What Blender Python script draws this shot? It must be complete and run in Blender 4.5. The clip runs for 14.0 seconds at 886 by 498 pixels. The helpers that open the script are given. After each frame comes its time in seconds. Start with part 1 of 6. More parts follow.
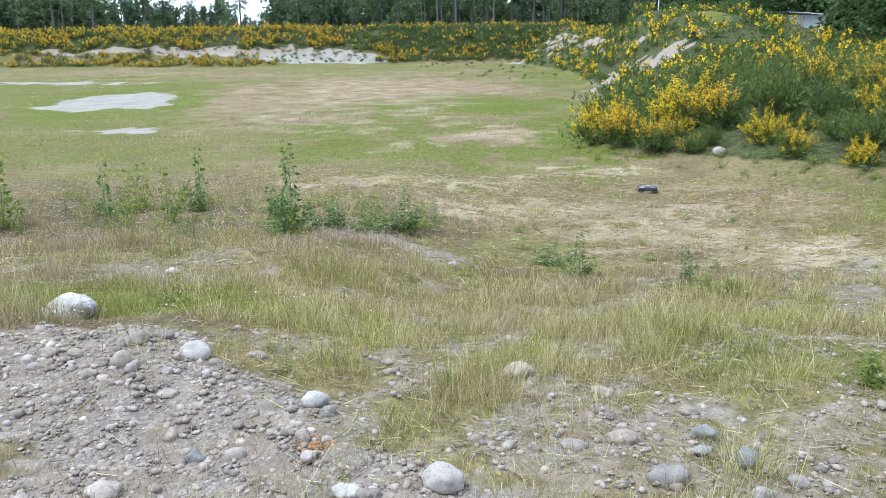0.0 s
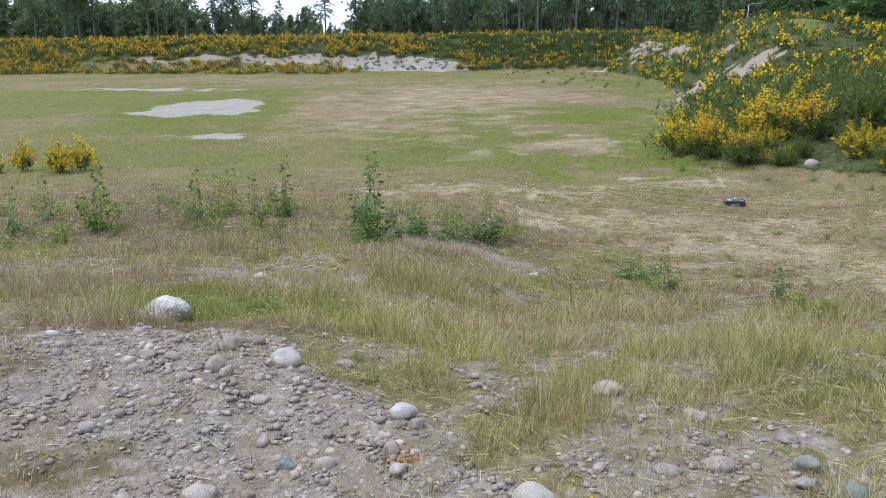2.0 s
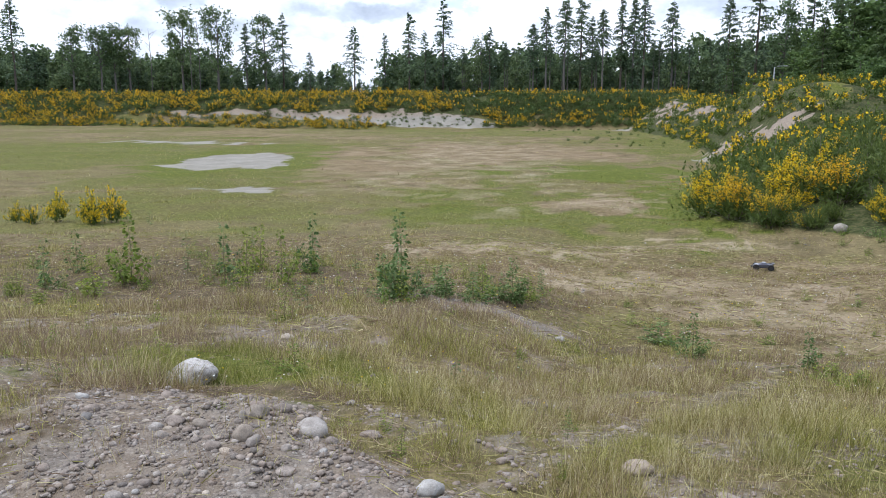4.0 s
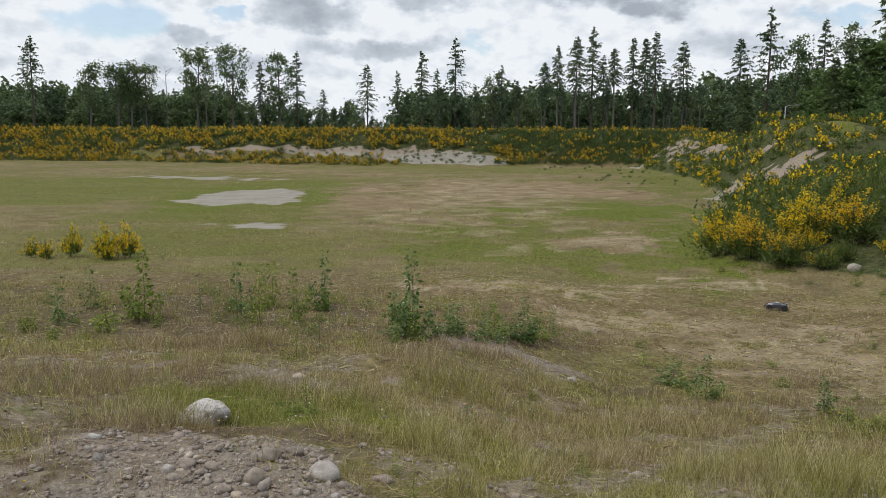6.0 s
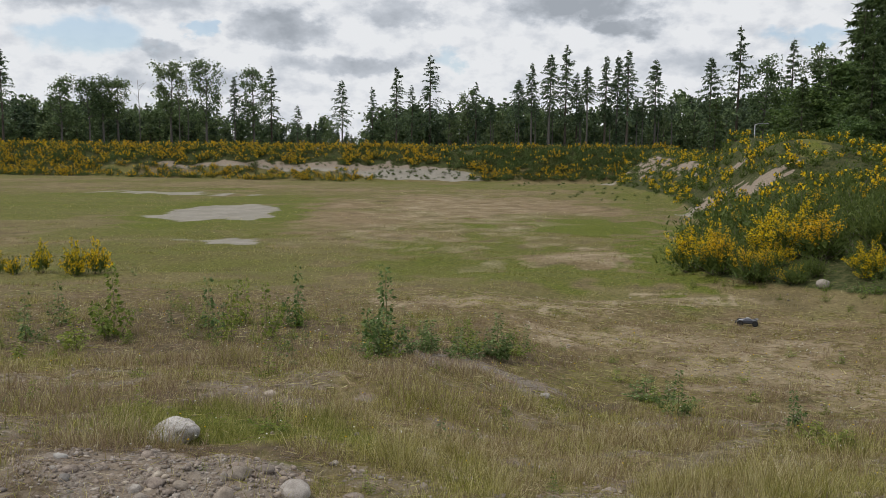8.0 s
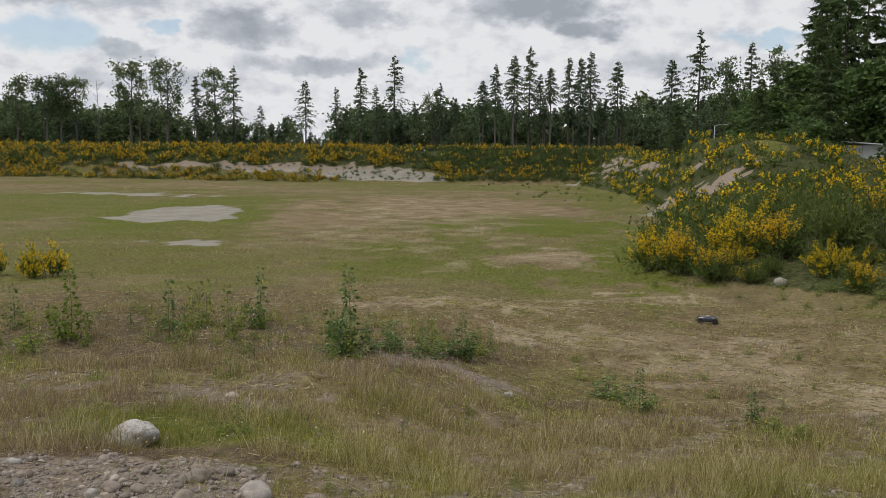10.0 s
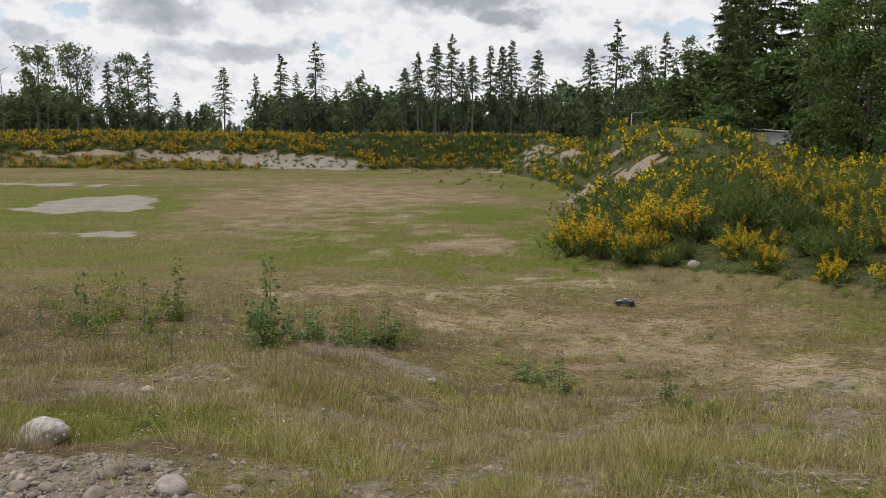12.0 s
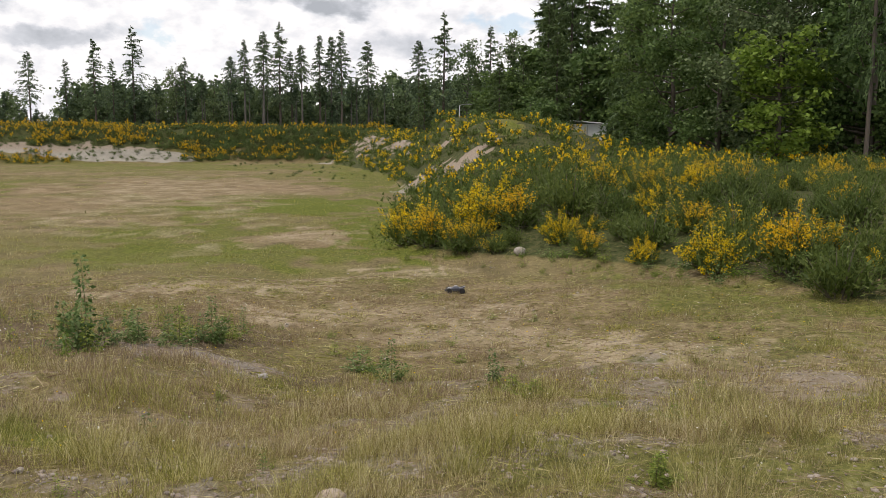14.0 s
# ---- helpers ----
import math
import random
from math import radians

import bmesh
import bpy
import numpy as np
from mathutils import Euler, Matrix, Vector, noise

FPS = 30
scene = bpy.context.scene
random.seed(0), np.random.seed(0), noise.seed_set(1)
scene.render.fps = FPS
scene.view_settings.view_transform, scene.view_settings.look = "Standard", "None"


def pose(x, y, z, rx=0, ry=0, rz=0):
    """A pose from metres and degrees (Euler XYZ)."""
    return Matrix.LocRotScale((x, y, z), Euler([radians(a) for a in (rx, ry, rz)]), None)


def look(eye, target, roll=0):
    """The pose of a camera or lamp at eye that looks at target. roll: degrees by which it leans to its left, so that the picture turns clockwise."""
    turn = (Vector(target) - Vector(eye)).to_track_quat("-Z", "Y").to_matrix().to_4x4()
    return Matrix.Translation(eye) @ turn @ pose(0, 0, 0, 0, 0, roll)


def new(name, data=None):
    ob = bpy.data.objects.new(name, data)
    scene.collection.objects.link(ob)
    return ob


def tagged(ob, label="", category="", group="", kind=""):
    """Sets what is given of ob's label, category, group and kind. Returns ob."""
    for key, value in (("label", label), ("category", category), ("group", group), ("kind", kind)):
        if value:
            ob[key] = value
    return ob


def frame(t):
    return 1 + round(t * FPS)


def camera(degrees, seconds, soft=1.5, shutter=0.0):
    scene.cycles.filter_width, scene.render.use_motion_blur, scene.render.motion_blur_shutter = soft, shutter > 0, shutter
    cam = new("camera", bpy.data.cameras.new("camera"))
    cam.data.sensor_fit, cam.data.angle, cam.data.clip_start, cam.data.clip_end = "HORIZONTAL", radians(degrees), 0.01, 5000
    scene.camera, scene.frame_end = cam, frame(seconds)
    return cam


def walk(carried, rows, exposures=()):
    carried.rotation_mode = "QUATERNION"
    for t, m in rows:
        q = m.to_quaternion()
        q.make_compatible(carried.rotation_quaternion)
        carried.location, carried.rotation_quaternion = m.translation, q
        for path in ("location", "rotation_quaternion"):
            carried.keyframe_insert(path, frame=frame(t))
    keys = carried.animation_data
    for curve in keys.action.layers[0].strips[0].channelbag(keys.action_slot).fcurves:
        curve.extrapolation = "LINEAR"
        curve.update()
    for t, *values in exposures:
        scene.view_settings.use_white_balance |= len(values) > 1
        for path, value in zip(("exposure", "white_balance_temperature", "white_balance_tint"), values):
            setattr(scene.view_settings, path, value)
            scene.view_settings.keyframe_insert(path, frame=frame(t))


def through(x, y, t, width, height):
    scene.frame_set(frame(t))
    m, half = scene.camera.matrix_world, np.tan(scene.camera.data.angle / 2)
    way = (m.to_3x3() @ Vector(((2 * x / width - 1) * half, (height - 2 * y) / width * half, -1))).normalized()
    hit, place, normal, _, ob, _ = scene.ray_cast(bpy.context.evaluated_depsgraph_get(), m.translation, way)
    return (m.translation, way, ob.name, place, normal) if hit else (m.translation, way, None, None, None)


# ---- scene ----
cam = camera(56.95, 14.0, soft=0.9)


def steer(x, y, z, turn, tilt, lean):
    """A camera pose from its place, its turn to the left of +y, its tilt up and its lean."""
    a, b = radians(turn), radians(tilt)
    ahead = Vector((-math.sin(a) * math.cos(b), math.cos(a) * math.cos(b), math.sin(b)))
    return look((x, y, z), Vector((x, y, z)) + ahead, lean)


ROWS = [
    (0, steer(0.000, 0.000, 3.400, 3.15, -14.27, -0.80)),
    (0.5, steer(-0.017, -0.002, 3.399, 5.11, -14.20, -0.54)),
    (1, steer(-0.027, -0.003, 3.403, 4.99, -14.20, -0.53)),
    (1.5, steer(-0.044, 0.001, 3.409, 6.09, -14.07, -0.63)),
    (2, steer(-0.065, 0.016, 3.425, 8.64, -13.68, -0.78)),
    (2.5, steer(-0.081, 0.021, 3.452, 9.95, -13.26, -0.73)),
    (3, steer(-0.087, 0.024, 3.472, 9.79, -11.91, -0.26)),
    (5.5, steer(-0.109, 0.011, 3.547, 11.19, -8.09, 0.06)),
    (6, steer(-0.107, 0.006, 3.550, 11.08, -7.34, 0.20)),
    (6.5, steer(-0.104, 0.013, 3.550, 10.77, -6.83, 0.27)),
    (7, steer(-0.103, 0.014, 3.548, 10.28, -6.53, 0.35)),
    (7.5, steer(-0.100, 0.009, 3.553, 9.77, -6.31, 0.42)),
    (10, steer(-0.075, 0.005, 3.544, 6.83, -6.15, 0.46)),
    (10.5, steer(-0.068, -0.003, 3.542, 5.64, -6.31, 0.45)),
    (11, steer(-0.060, -0.005, 3.540, 3.88, -6.53, 0.42)),
    (11.5, steer(-0.052, -0.007, 3.538, 2.79, -6.71, 0.39)),
    (12, steer(-0.036, -0.008, 3.539, 1.50, -6.97, 0.28)),
    (12.5, steer(-0.015, -0.014, 3.537, -2.74, -7.27, 0.23)),
    (13, steer(0.006, -0.030, 3.541, -6.38, -7.38, 0.22)),
    (13.5, steer(0.011, -0.035, 3.537, -9.04, -7.41, 0.26)),
    (14, steer(0.023, -0.030, 3.533, -10.16, -7.53, 0.22)),
]
EXPOSURES = [(0, 1.12, 5400, 7), (0.5, 1.06, 5460, 11), (1, 0.98, 5500, 11), (1.5, 0.81, 5540, 12), (3, 0.64, 5600, 12), (5.5, 0.13, 6280, 9), (6.5, -0.1, 6580, 8), (7.5, -0.14, 6620, 9), (10, -0.2, 6700, 10), (11, -0.14, 6760, 11), (12.5, 0.05, 6820, 12), (14, 0.2, 6950, 13)]
walk(cam, ROWS, EXPOSURES)

# ---- sky and sun ----
SUN_HEIGHT, SUN_TURN = radians(66), radians(-112)   # high, from the left and a little behind the camera
world = bpy.data.worlds.new("sky")
scene.world = world
world.use_nodes = True
wn, wl = world.node_tree.nodes, world.node_tree.links
wn.clear()
w_out = wn.new("ShaderNodeOutputWorld")
w_sky = wn.new("ShaderNodeTexSky")
w_sky.sky_type, w_sky.sun_disc = "NISHITA", False
w_sky.sun_elevation, w_sky.sun_rotation = SUN_HEIGHT, SUN_TURN
w_clear = wn.new("ShaderNodeBackground")
w_clear.inputs["Strength"].default_value = 0.15
wl.new(w_sky.outputs[0], w_clear.inputs["Color"])
# clouds lie on a flat layer overhead: the direction is spread out by its height
w_at = wn.new("ShaderNodeTexCoord")
w_split = wn.new("ShaderNodeSeparateXYZ")
wl.new(w_at.outputs["Generated"], w_split.inputs[0])


def w_math(op, a, b):
    node = wn.new("ShaderNodeMath")
    node.operation = op
    for i, v in enumerate((a, b)):
        if isinstance(v, (int, float)):
            node.inputs[i].default_value = v
        else:
            wl.new(v, node.inputs[i])
    return node.outputs[0]


w_up = w_math("ADD", w_math("MAXIMUM", w_split.outputs[2], 0.0), 0.38)
w_join = wn.new("ShaderNodeCombineXYZ")
wl.new(w_math("DIVIDE", w_split.outputs[0], w_up), w_join.inputs[0])
wl.new(w_math("DIVIDE", w_split.outputs[1], w_up), w_join.inputs[1])


def w_noise(scale, detail, rough, shift):
    m = wn.new("ShaderNodeMapping")
    m.inputs["Location"].default_value = shift
    wl.new(w_join.outputs[0], m.inputs[0])
    n = wn.new("ShaderNodeTexNoise")
    n.inputs["Scale"].default_value, n.inputs["Detail"].default_value, n.inputs["Roughness"].default_value = scale, detail, rough
    wl.new(m.outputs[0], n.inputs["Vector"])
    return n.outputs["Fac"]


def w_ramp(fac, *stops):
    r = wn.new("ShaderNodeValToRGB")
    while len(r.color_ramp.elements) < len(stops):
        r.color_ramp.elements.new(0.5)
    for e, (at, colour) in zip(r.color_ramp.elements, stops):
        e.position, e.color = at, (*colour, 1)
    wl.new(fac, r.inputs[0])
    return r.outputs[0]


# the clouds ahead: grey bases and clear gaps at their bearing and height in degrees, with ragged edges
w_bearing = w_math("MULTIPLY", w_math("ARCTAN2", w_split.outputs[0], w_split.outputs[1]), 57.2958)
w_height = w_math("MULTIPLY", w_math("ARCSINE", w_split.outputs[2], 0.0), 57.2958)
w_flat = wn.new("ShaderNodeCombineXYZ")
wl.new(w_bearing, w_flat.inputs[0])
wl.new(w_math("MULTIPLY", w_height, 1.6), w_flat.inputs[1])
w_ragged = wn.new("ShaderNodeTexNoise")
w_ragged.inputs["Scale"].default_value, w_ragged.inputs["Detail"].default_value, w_ragged.inputs["Roughness"].default_value = 0.3, 6, 0.58
wl.new(w_flat.outputs[0], w_ragged.inputs["Vector"])


def w_vector(op, a, b):
    node = wn.new("ShaderNodeVectorMath")
    node.operation = op
    for i, v in enumerate((a, b)):
        if isinstance(v, tuple):
            node.inputs[i].default_value = v
        else:
            wl.new(v, node.inputs[i])
    return node


w_place = wn.new("ShaderNodeCombineXYZ")
wl.new(w_bearing, w_place.inputs[0])
wl.new(w_height, w_place.inputs[1])
w_torn = w_vector("ADD", w_place.outputs[0], w_vector("MULTIPLY", w_vector("SUBTRACT", w_ragged.outputs["Color"], (0.5, 0.5, 0.5)).outputs[0], (9.0, 3.6, 0.0)).outputs[0]).outputs[0]


def w_ovals(*ovals):
    """The strongest of some soft ovals: bearing, height, half width, half height, strength."""
    out = 0.0
    for az, el, rx, ry, strength in ovals:
        r = w_vector("DIVIDE", w_vector("SUBTRACT", w_torn, (az, el, 0.0)).outputs[0], (rx, ry, 1.0)).outputs[0]
        near = wn.new("ShaderNodeMapRange")
        near.interpolation_type = "SMOOTHSTEP"
        near.inputs["From Min"].default_value, near.inputs["From Max"].default_value = 1.25, 0.45
        wl.new(w_vector("LENGTH", r, (0.0, 0.0, 0.0)).outputs["Value"], near.inputs["Value"])
        out = w_math("MAXIMUM", w_math("MULTIPLY", near.outputs[0], strength), out)
    return out


w_ahead = wn.new("ShaderNodeMapRange")
w_ahead.interpolation_type = "SMOOTHSTEP"
w_ahead.inputs["From Min"].default_value, w_ahead.inputs["From Max"].default_value = 70.0, 38.0
wl.new(w_vector("LENGTH", w_place.outputs[0], (0.0, 0.0, 0.0)).outputs["Value"], w_ahead.inputs["Value"])
w_gaps = w_ovals((-32.0, 7.7, 3.8, 1.2, 0.75), (-25.9, 8.6, 0.8, 0.5, 0.7), (-9.4, 6.8, 1.1, 0.8, 0.6), (14.6, 7.8, 2.4, 0.7, 0.7))
w_base = w_ovals((-31.0, 10.1, 8.0, 1.1, 0.55), (-20.4, 8.7, 3.7, 1.2, 0.68), (-15.5, 6.6, 5.5, 0.75, 0.55), (-0.8, 10.5, 5.2, 1.5, 0.95), (2.4, 9.0, 3.4, 0.95, 0.95),
                 (-28.0, 7.0, 2.4, 0.55, 0.5), (8.5, 6.4, 4.5, 1.1, 0.35), (-12.5, 9.7, 2.6, 0.8, 0.45), (-26.0, 4.9, 9.0, 0.8, 0.3))
w_everywhere = w_ramp(w_noise(2.1, 9, 0.6, (3.1, 1.7, 0)), (0.40, (0, 0, 0)), (0.48, (1, 1, 1)))
w_cover = w_math("ADD", w_math("MULTIPLY", w_everywhere, w_math("SUBTRACT", 1.0, w_ahead.outputs[0])), w_math("MULTIPLY", w_math("SUBTRACT", 1.0, w_gaps), w_ahead.outputs[0]))
w_other = w_ramp(w_noise(3.0, 9, 0.55, (0.4, 5.2, 0)), (0.50, (0, 0, 0)), (0.62, (0.7, 0.7, 0.7)))
w_dark = w_math("ADD", w_math("MULTIPLY", w_other, w_math("SUBTRACT", 1.0, w_ahead.outputs[0])), w_math("MULTIPLY", w_base, w_ahead.outputs[0]))
w_puff = wn.new("ShaderNodeTexNoise")
w_puff.inputs["Scale"].default_value, w_puff.inputs["Detail"].default_value, w_puff.inputs["Roughness"].default_value = 0.42, 7, 0.55
wl.new(w_flat.outputs[0], w_puff.inputs["Vector"])
w_tone = w_math("SUBTRACT", w_math("MULTIPLY", w_puff.outputs["Fac"], 1.7), 0.80)
w_shade = w_ramp(w_math("ADD", w_dark, w_tone), (0.0, (0.97, 1.0, 1.05)), (0.2, (0.83, 0.87, 0.94)), (0.5, (0.64, 0.69, 0.77)), (1.0, (0.43, 0.475, 0.54)))
w_cloud = wn.new("ShaderNodeBackground")
w_cloud.inputs["Strength"].default_value = 0.90
wl.new(w_shade, w_cloud.inputs["Color"])
w_mix = wn.new("ShaderNodeMixShader")
wl.new(w_cover, w_mix.inputs[0])
wl.new(w_clear.outputs[0], w_mix.inputs[1])
wl.new(w_cloud.outputs[0], w_mix.inputs[2])
wl.new(w_mix.outputs[0], w_out.inputs[0])

sun = new("sun", bpy.data.lights.new("sun", "SUN"))
sun.data.energy, sun.data.angle, sun.data.color = 1.8, radians(11), (1.0, 0.96, 0.9)
TO_SUN = Vector((math.sin(SUN_TURN) * math.cos(SUN_HEIGHT), math.cos(SUN_TURN) * math.cos(SUN_HEIGHT), math.sin(SUN_HEIGHT)))
sun.matrix_world = look(TO_SUN * 40, (0, 0, 0))


# ---- materials ----
class Nodes:
    """A short way to write a node material."""

    def __init__(self, name):
        self.mat = bpy.data.materials.new(name)
        self.mat.use_nodes = True
        self.tree = self.mat.node_tree
        self.tree.nodes.clear()
        self.out = self.tree.nodes.new("ShaderNodeOutputMaterial")

    def add(self, kind, values=(), **settings):
        node = self.tree.nodes.new(kind)
        for key, value in settings.items():
            setattr(node, key, value)
        for key, value in dict(values).items():
            if isinstance(value, bpy.types.NodeSocket):
                self.tree.links.new(value, node.inputs[key])
            else:
                node.inputs[key].default_value = value
        return node

    def place(self):
        return self.add("ShaderNodeNewGeometry").outputs["Position"]

    def own(self):
        return self.add("ShaderNodeTexCoord").outputs["Object"]

    def noise(self, where, scale, detail=4, rough=0.55, stretch=None):
        if stretch:
            where = self.add("ShaderNodeMapping", {"Vector": where, "Scale": stretch}).outputs[0]
        return self.add("ShaderNodeTexNoise", {"Vector": where, "Scale": scale, "Detail": detail, "Roughness": rough}).outputs["Fac"]

    def math(self, op, a, b=0.0, clamp=False):
        return self.add("ShaderNodeMath", {0: a, 1: b}, operation=op, use_clamp=clamp).outputs[0]

    def ramp(self, fac, *stops):
        node = self.add("ShaderNodeValToRGB", {0: fac})
        while len(node.color_ramp.elements) < len(stops):
            node.color_ramp.elements.new(0.5)
        for e, (at, colour) in zip(node.color_ramp.elements, stops):
            e.position, e.color = at, (*colour, 1) if isinstance(colour, tuple) else (colour, colour, colour, 1)
        return node.outputs[0]

    def mix(self, fac, a, b, blend="MIX"):
        node = self.add("ShaderNodeMix", data_type="RGBA", blend_type=blend)
        for i, v in ((0, fac), (6, a), (7, b)):
            if isinstance(v, bpy.types.NodeSocket):
                self.tree.links.new(v, node.inputs[i])
            else:
                node.inputs[i].default_value = v if i == 0 else (*v, 1)
        return node.outputs[2]

    def attribute(self, name):
        return self.add("ShaderNodeAttribute", attribute_name=name).outputs["Fac"]

    def island(self):
        return self.add("ShaderNodeNewGeometry").outputs["Random Per Island"]

    def each(self):
        return self.add("ShaderNodeObjectInfo").outputs["Random"]

    def bump(self, height, strength, distance):
        return self.add("ShaderNodeBump", {"Height": height, "Strength": strength, "Distance": distance}).outputs[0]

    def finish(self, colour, rough=0.8, normal=None, metal=0.0, through=0.0, spec=0.3):
        s = self.add("ShaderNodeBsdfPrincipled", {"Base Color": colour if isinstance(colour, bpy.types.NodeSocket) else (*colour, 1), "Roughness": rough, "Metallic": metal,
                                                  "Specular IOR Level": spec})
        if normal:
            self.tree.links.new(normal, s.inputs["Normal"])
        shader = s.outputs[0]
        if through:
            t = self.add("ShaderNodeBsdfTranslucent", {"Color": colour if isinstance(colour, bpy.types.NodeSocket) else (*colour, 1)})
            shader = self.add("ShaderNodeMixShader", {0: through, 1: shader, 2: t.outputs[0]}).outputs[0]
        self.tree.links.new(shader, self.out.inputs[0])
        return self.mat


def ground_material():
    n = Nodes("meadow_soil")
    p = n.place()
    big, mid, fine = n.noise(p, 0.09, 5), n.noise(p, 0.7, 6, 0.6), n.noise(p, 9, 6, 0.65)
    grit = n.add("ShaderNodeTexVoronoi", {"Vector": p, "Scale": 62.0})
    grit2 = n.add("ShaderNodeTexVoronoi", {"Vector": p, "Scale": 90.0})
    grain = n.noise(p, 60, 4, 0.7)
    # thatch of dead and living grass
    dry = n.ramp(mid, (0.30, (0.115, 0.095, 0.045)), (0.48, (0.185, 0.145, 0.072)), (0.60, (0.245, 0.190, 0.105)), (0.72, (0.185, 0.130, 0.085)))
    olive = n.ramp(fine, (0.3, (0.090, 0.095, 0.022)), (0.6, (0.15, 0.142, 0.042)), (0.8, (0.22, 0.19, 0.08)))
    lush = n.ramp(fine, (0.3, (0.082, 0.104, 0.014)), (0.6, (0.125, 0.140, 0.024)), (0.8, (0.19, 0.18, 0.045)))
    grown = n.ramp(n.math("ADD", big, n.math("MULTIPLY", n.math("SUBTRACT", mid, 0.5), 0.5)), (0.40, 0.0), (0.58, 1.0))
    thatch = n.mix(n.math("MULTIPLY", grown, 0.8), dry, olive)
    wet = n.ramp(n.math("ADD", n.attribute("green"), n.math("MULTIPLY", n.math("SUBTRACT", mid, 0.5), 0.8)), (0.10, 0.0), (0.85, 0.95))
    thatch = n.mix(wet, thatch, lush)
    tangle = n.noise(p, 42, 5, 0.75, (1.0, 0.6, 1.0))
    thatch = n.mix(0.8, thatch, n.mix(1.0, thatch, n.ramp(n.math("ADD", n.math("MULTIPLY", fine, 0.45), n.math("MULTIPLY", tangle, 0.55)), (0.36, 0.25), (0.5, 0.95), (0.64, 1.75)), "MULTIPLY"))
    # soil, grit and sand
    soil = n.ramp(fine, (0.28, (0.125, 0.094, 0.066)), (0.5, (0.225, 0.178, 0.130)), (0.75, (0.345, 0.29, 0.225)))
    pebble = n.mix(0.5, soil, n.ramp(n.add("ShaderNodeSeparateColor", {0: grit.outputs["Color"]}).outputs[0], (0.0, (0.12, 0.115, 0.11)), (0.5, (0.23, 0.21, 0.19)), (0.85, (0.31, 0.275, 0.235)), (1.0, (0.46, 0.44, 0.41))))
    pebble = n.mix(n.ramp(n.noise(p, 3.1, 5, 0.6), (0.42, 0.0), (0.58, 0.85)), pebble, soil)
    rust = n.ramp(n.noise(p, 1.7, 5, 0.6), (0.60, 0.0), (0.70, 1.0))
    pebble = n.mix(n.math("MULTIPLY", rust, 0.45), pebble, (0.25, 0.14, 0.085))
    dirt = n.ramp(n.math("ADD", n.math("MULTIPLY", mid, 0.5), n.math("MULTIPLY", grain, 0.5)), (0.36, (0.19, 0.142, 0.084)), (0.5, (0.33, 0.26, 0.165)), (0.64, (0.50, 0.42, 0.30)))
    sand = n.ramp(n.math("ADD", n.math("MULTIPLY", mid, 0.6), n.math("MULTIPLY", fine, 0.4)), (0.32, (0.21, 0.19, 0.155)), (0.5, (0.285, 0.262, 0.218)), (0.7, (0.37, 0.345, 0.295)))

    def edge(name, a, b, wobble):
        return n.ramp(n.math("ADD", n.attribute(name), n.math("MULTIPLY", n.math("SUBTRACT", n.math("ADD", n.math("MULTIPLY", fine, 0.6), n.math("MULTIPLY", mid, 0.4)), 0.5), wobble)), (a, 0.0), (b, 1.0))

    speck = n.ramp(n.add("ShaderNodeTexVoronoi", {"Vector": p, "Scale": 9.0}).outputs["Distance"], (0.10, 1.0), (0.22, 0.0))
    blotch = n.noise(p, 3.4, 5, 0.7)
    dirt = n.mix(n.ramp(blotch, (0.48, 0.0), (0.60, 0.8)), dirt, (0.22, 0.178, 0.10))
    dirt = n.mix(n.math("MULTIPLY", speck, 0.55), dirt, (0.47, 0.43, 0.36))
    c = n.mix(n.math("MULTIPLY", edge("heath", 0.3, 0.9, 1.2), 0.75), thatch, n.ramp(fine, (0.3, (0.062, 0.044, 0.030)), (0.5, (0.110, 0.080, 0.056)), (0.7, (0.18, 0.135, 0.092))))
    c = n.mix(n.math("MULTIPLY", edge("russet", 0.25, 0.95, 1.6), 0.8), c, n.ramp(n.math("ADD", n.math("MULTIPLY", fine, 0.5), n.math("MULTIPLY", mid, 0.5)), (0.36, (0.135, 0.094, 0.052)), (0.5, (0.225, 0.162, 0.096)), (0.64, (0.34, 0.26, 0.165))))
    c = n.mix(n.math("MULTIPLY", edge("dirt", 0.35, 1.05, 2.4), 0.85), c, dirt)
    # green growth under the broom, its colour darkened for shade between the bushes
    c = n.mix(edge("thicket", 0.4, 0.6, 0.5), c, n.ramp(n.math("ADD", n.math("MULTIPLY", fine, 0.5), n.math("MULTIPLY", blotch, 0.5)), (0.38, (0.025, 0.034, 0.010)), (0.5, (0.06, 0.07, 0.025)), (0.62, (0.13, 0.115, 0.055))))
    stony = edge("gravel", 0.30, 0.72, 1.9)
    c = n.mix(stony, c, pebble)
    sand = n.mix(n.attribute("thicket"), sand, n.ramp(fine, (0.3, (0.20, 0.16, 0.12)), (0.7, (0.36, 0.295, 0.23))))
    c = n.mix(edge("sand", 0.40, 0.62, 1.1), c, sand)
    relief = n.math("ADD", n.math("MULTIPLY", n.math("MULTIPLY", n.math("SUBTRACT", 0.6, grit.outputs["Distance"]), stony), 0.5), n.math("ADD", n.math("MULTIPLY", fine, 0.9), n.math("MULTIPLY", n.math("ADD", grain, grit2.outputs["Distance"]), 0.35)))
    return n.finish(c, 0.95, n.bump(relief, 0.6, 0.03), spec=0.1)


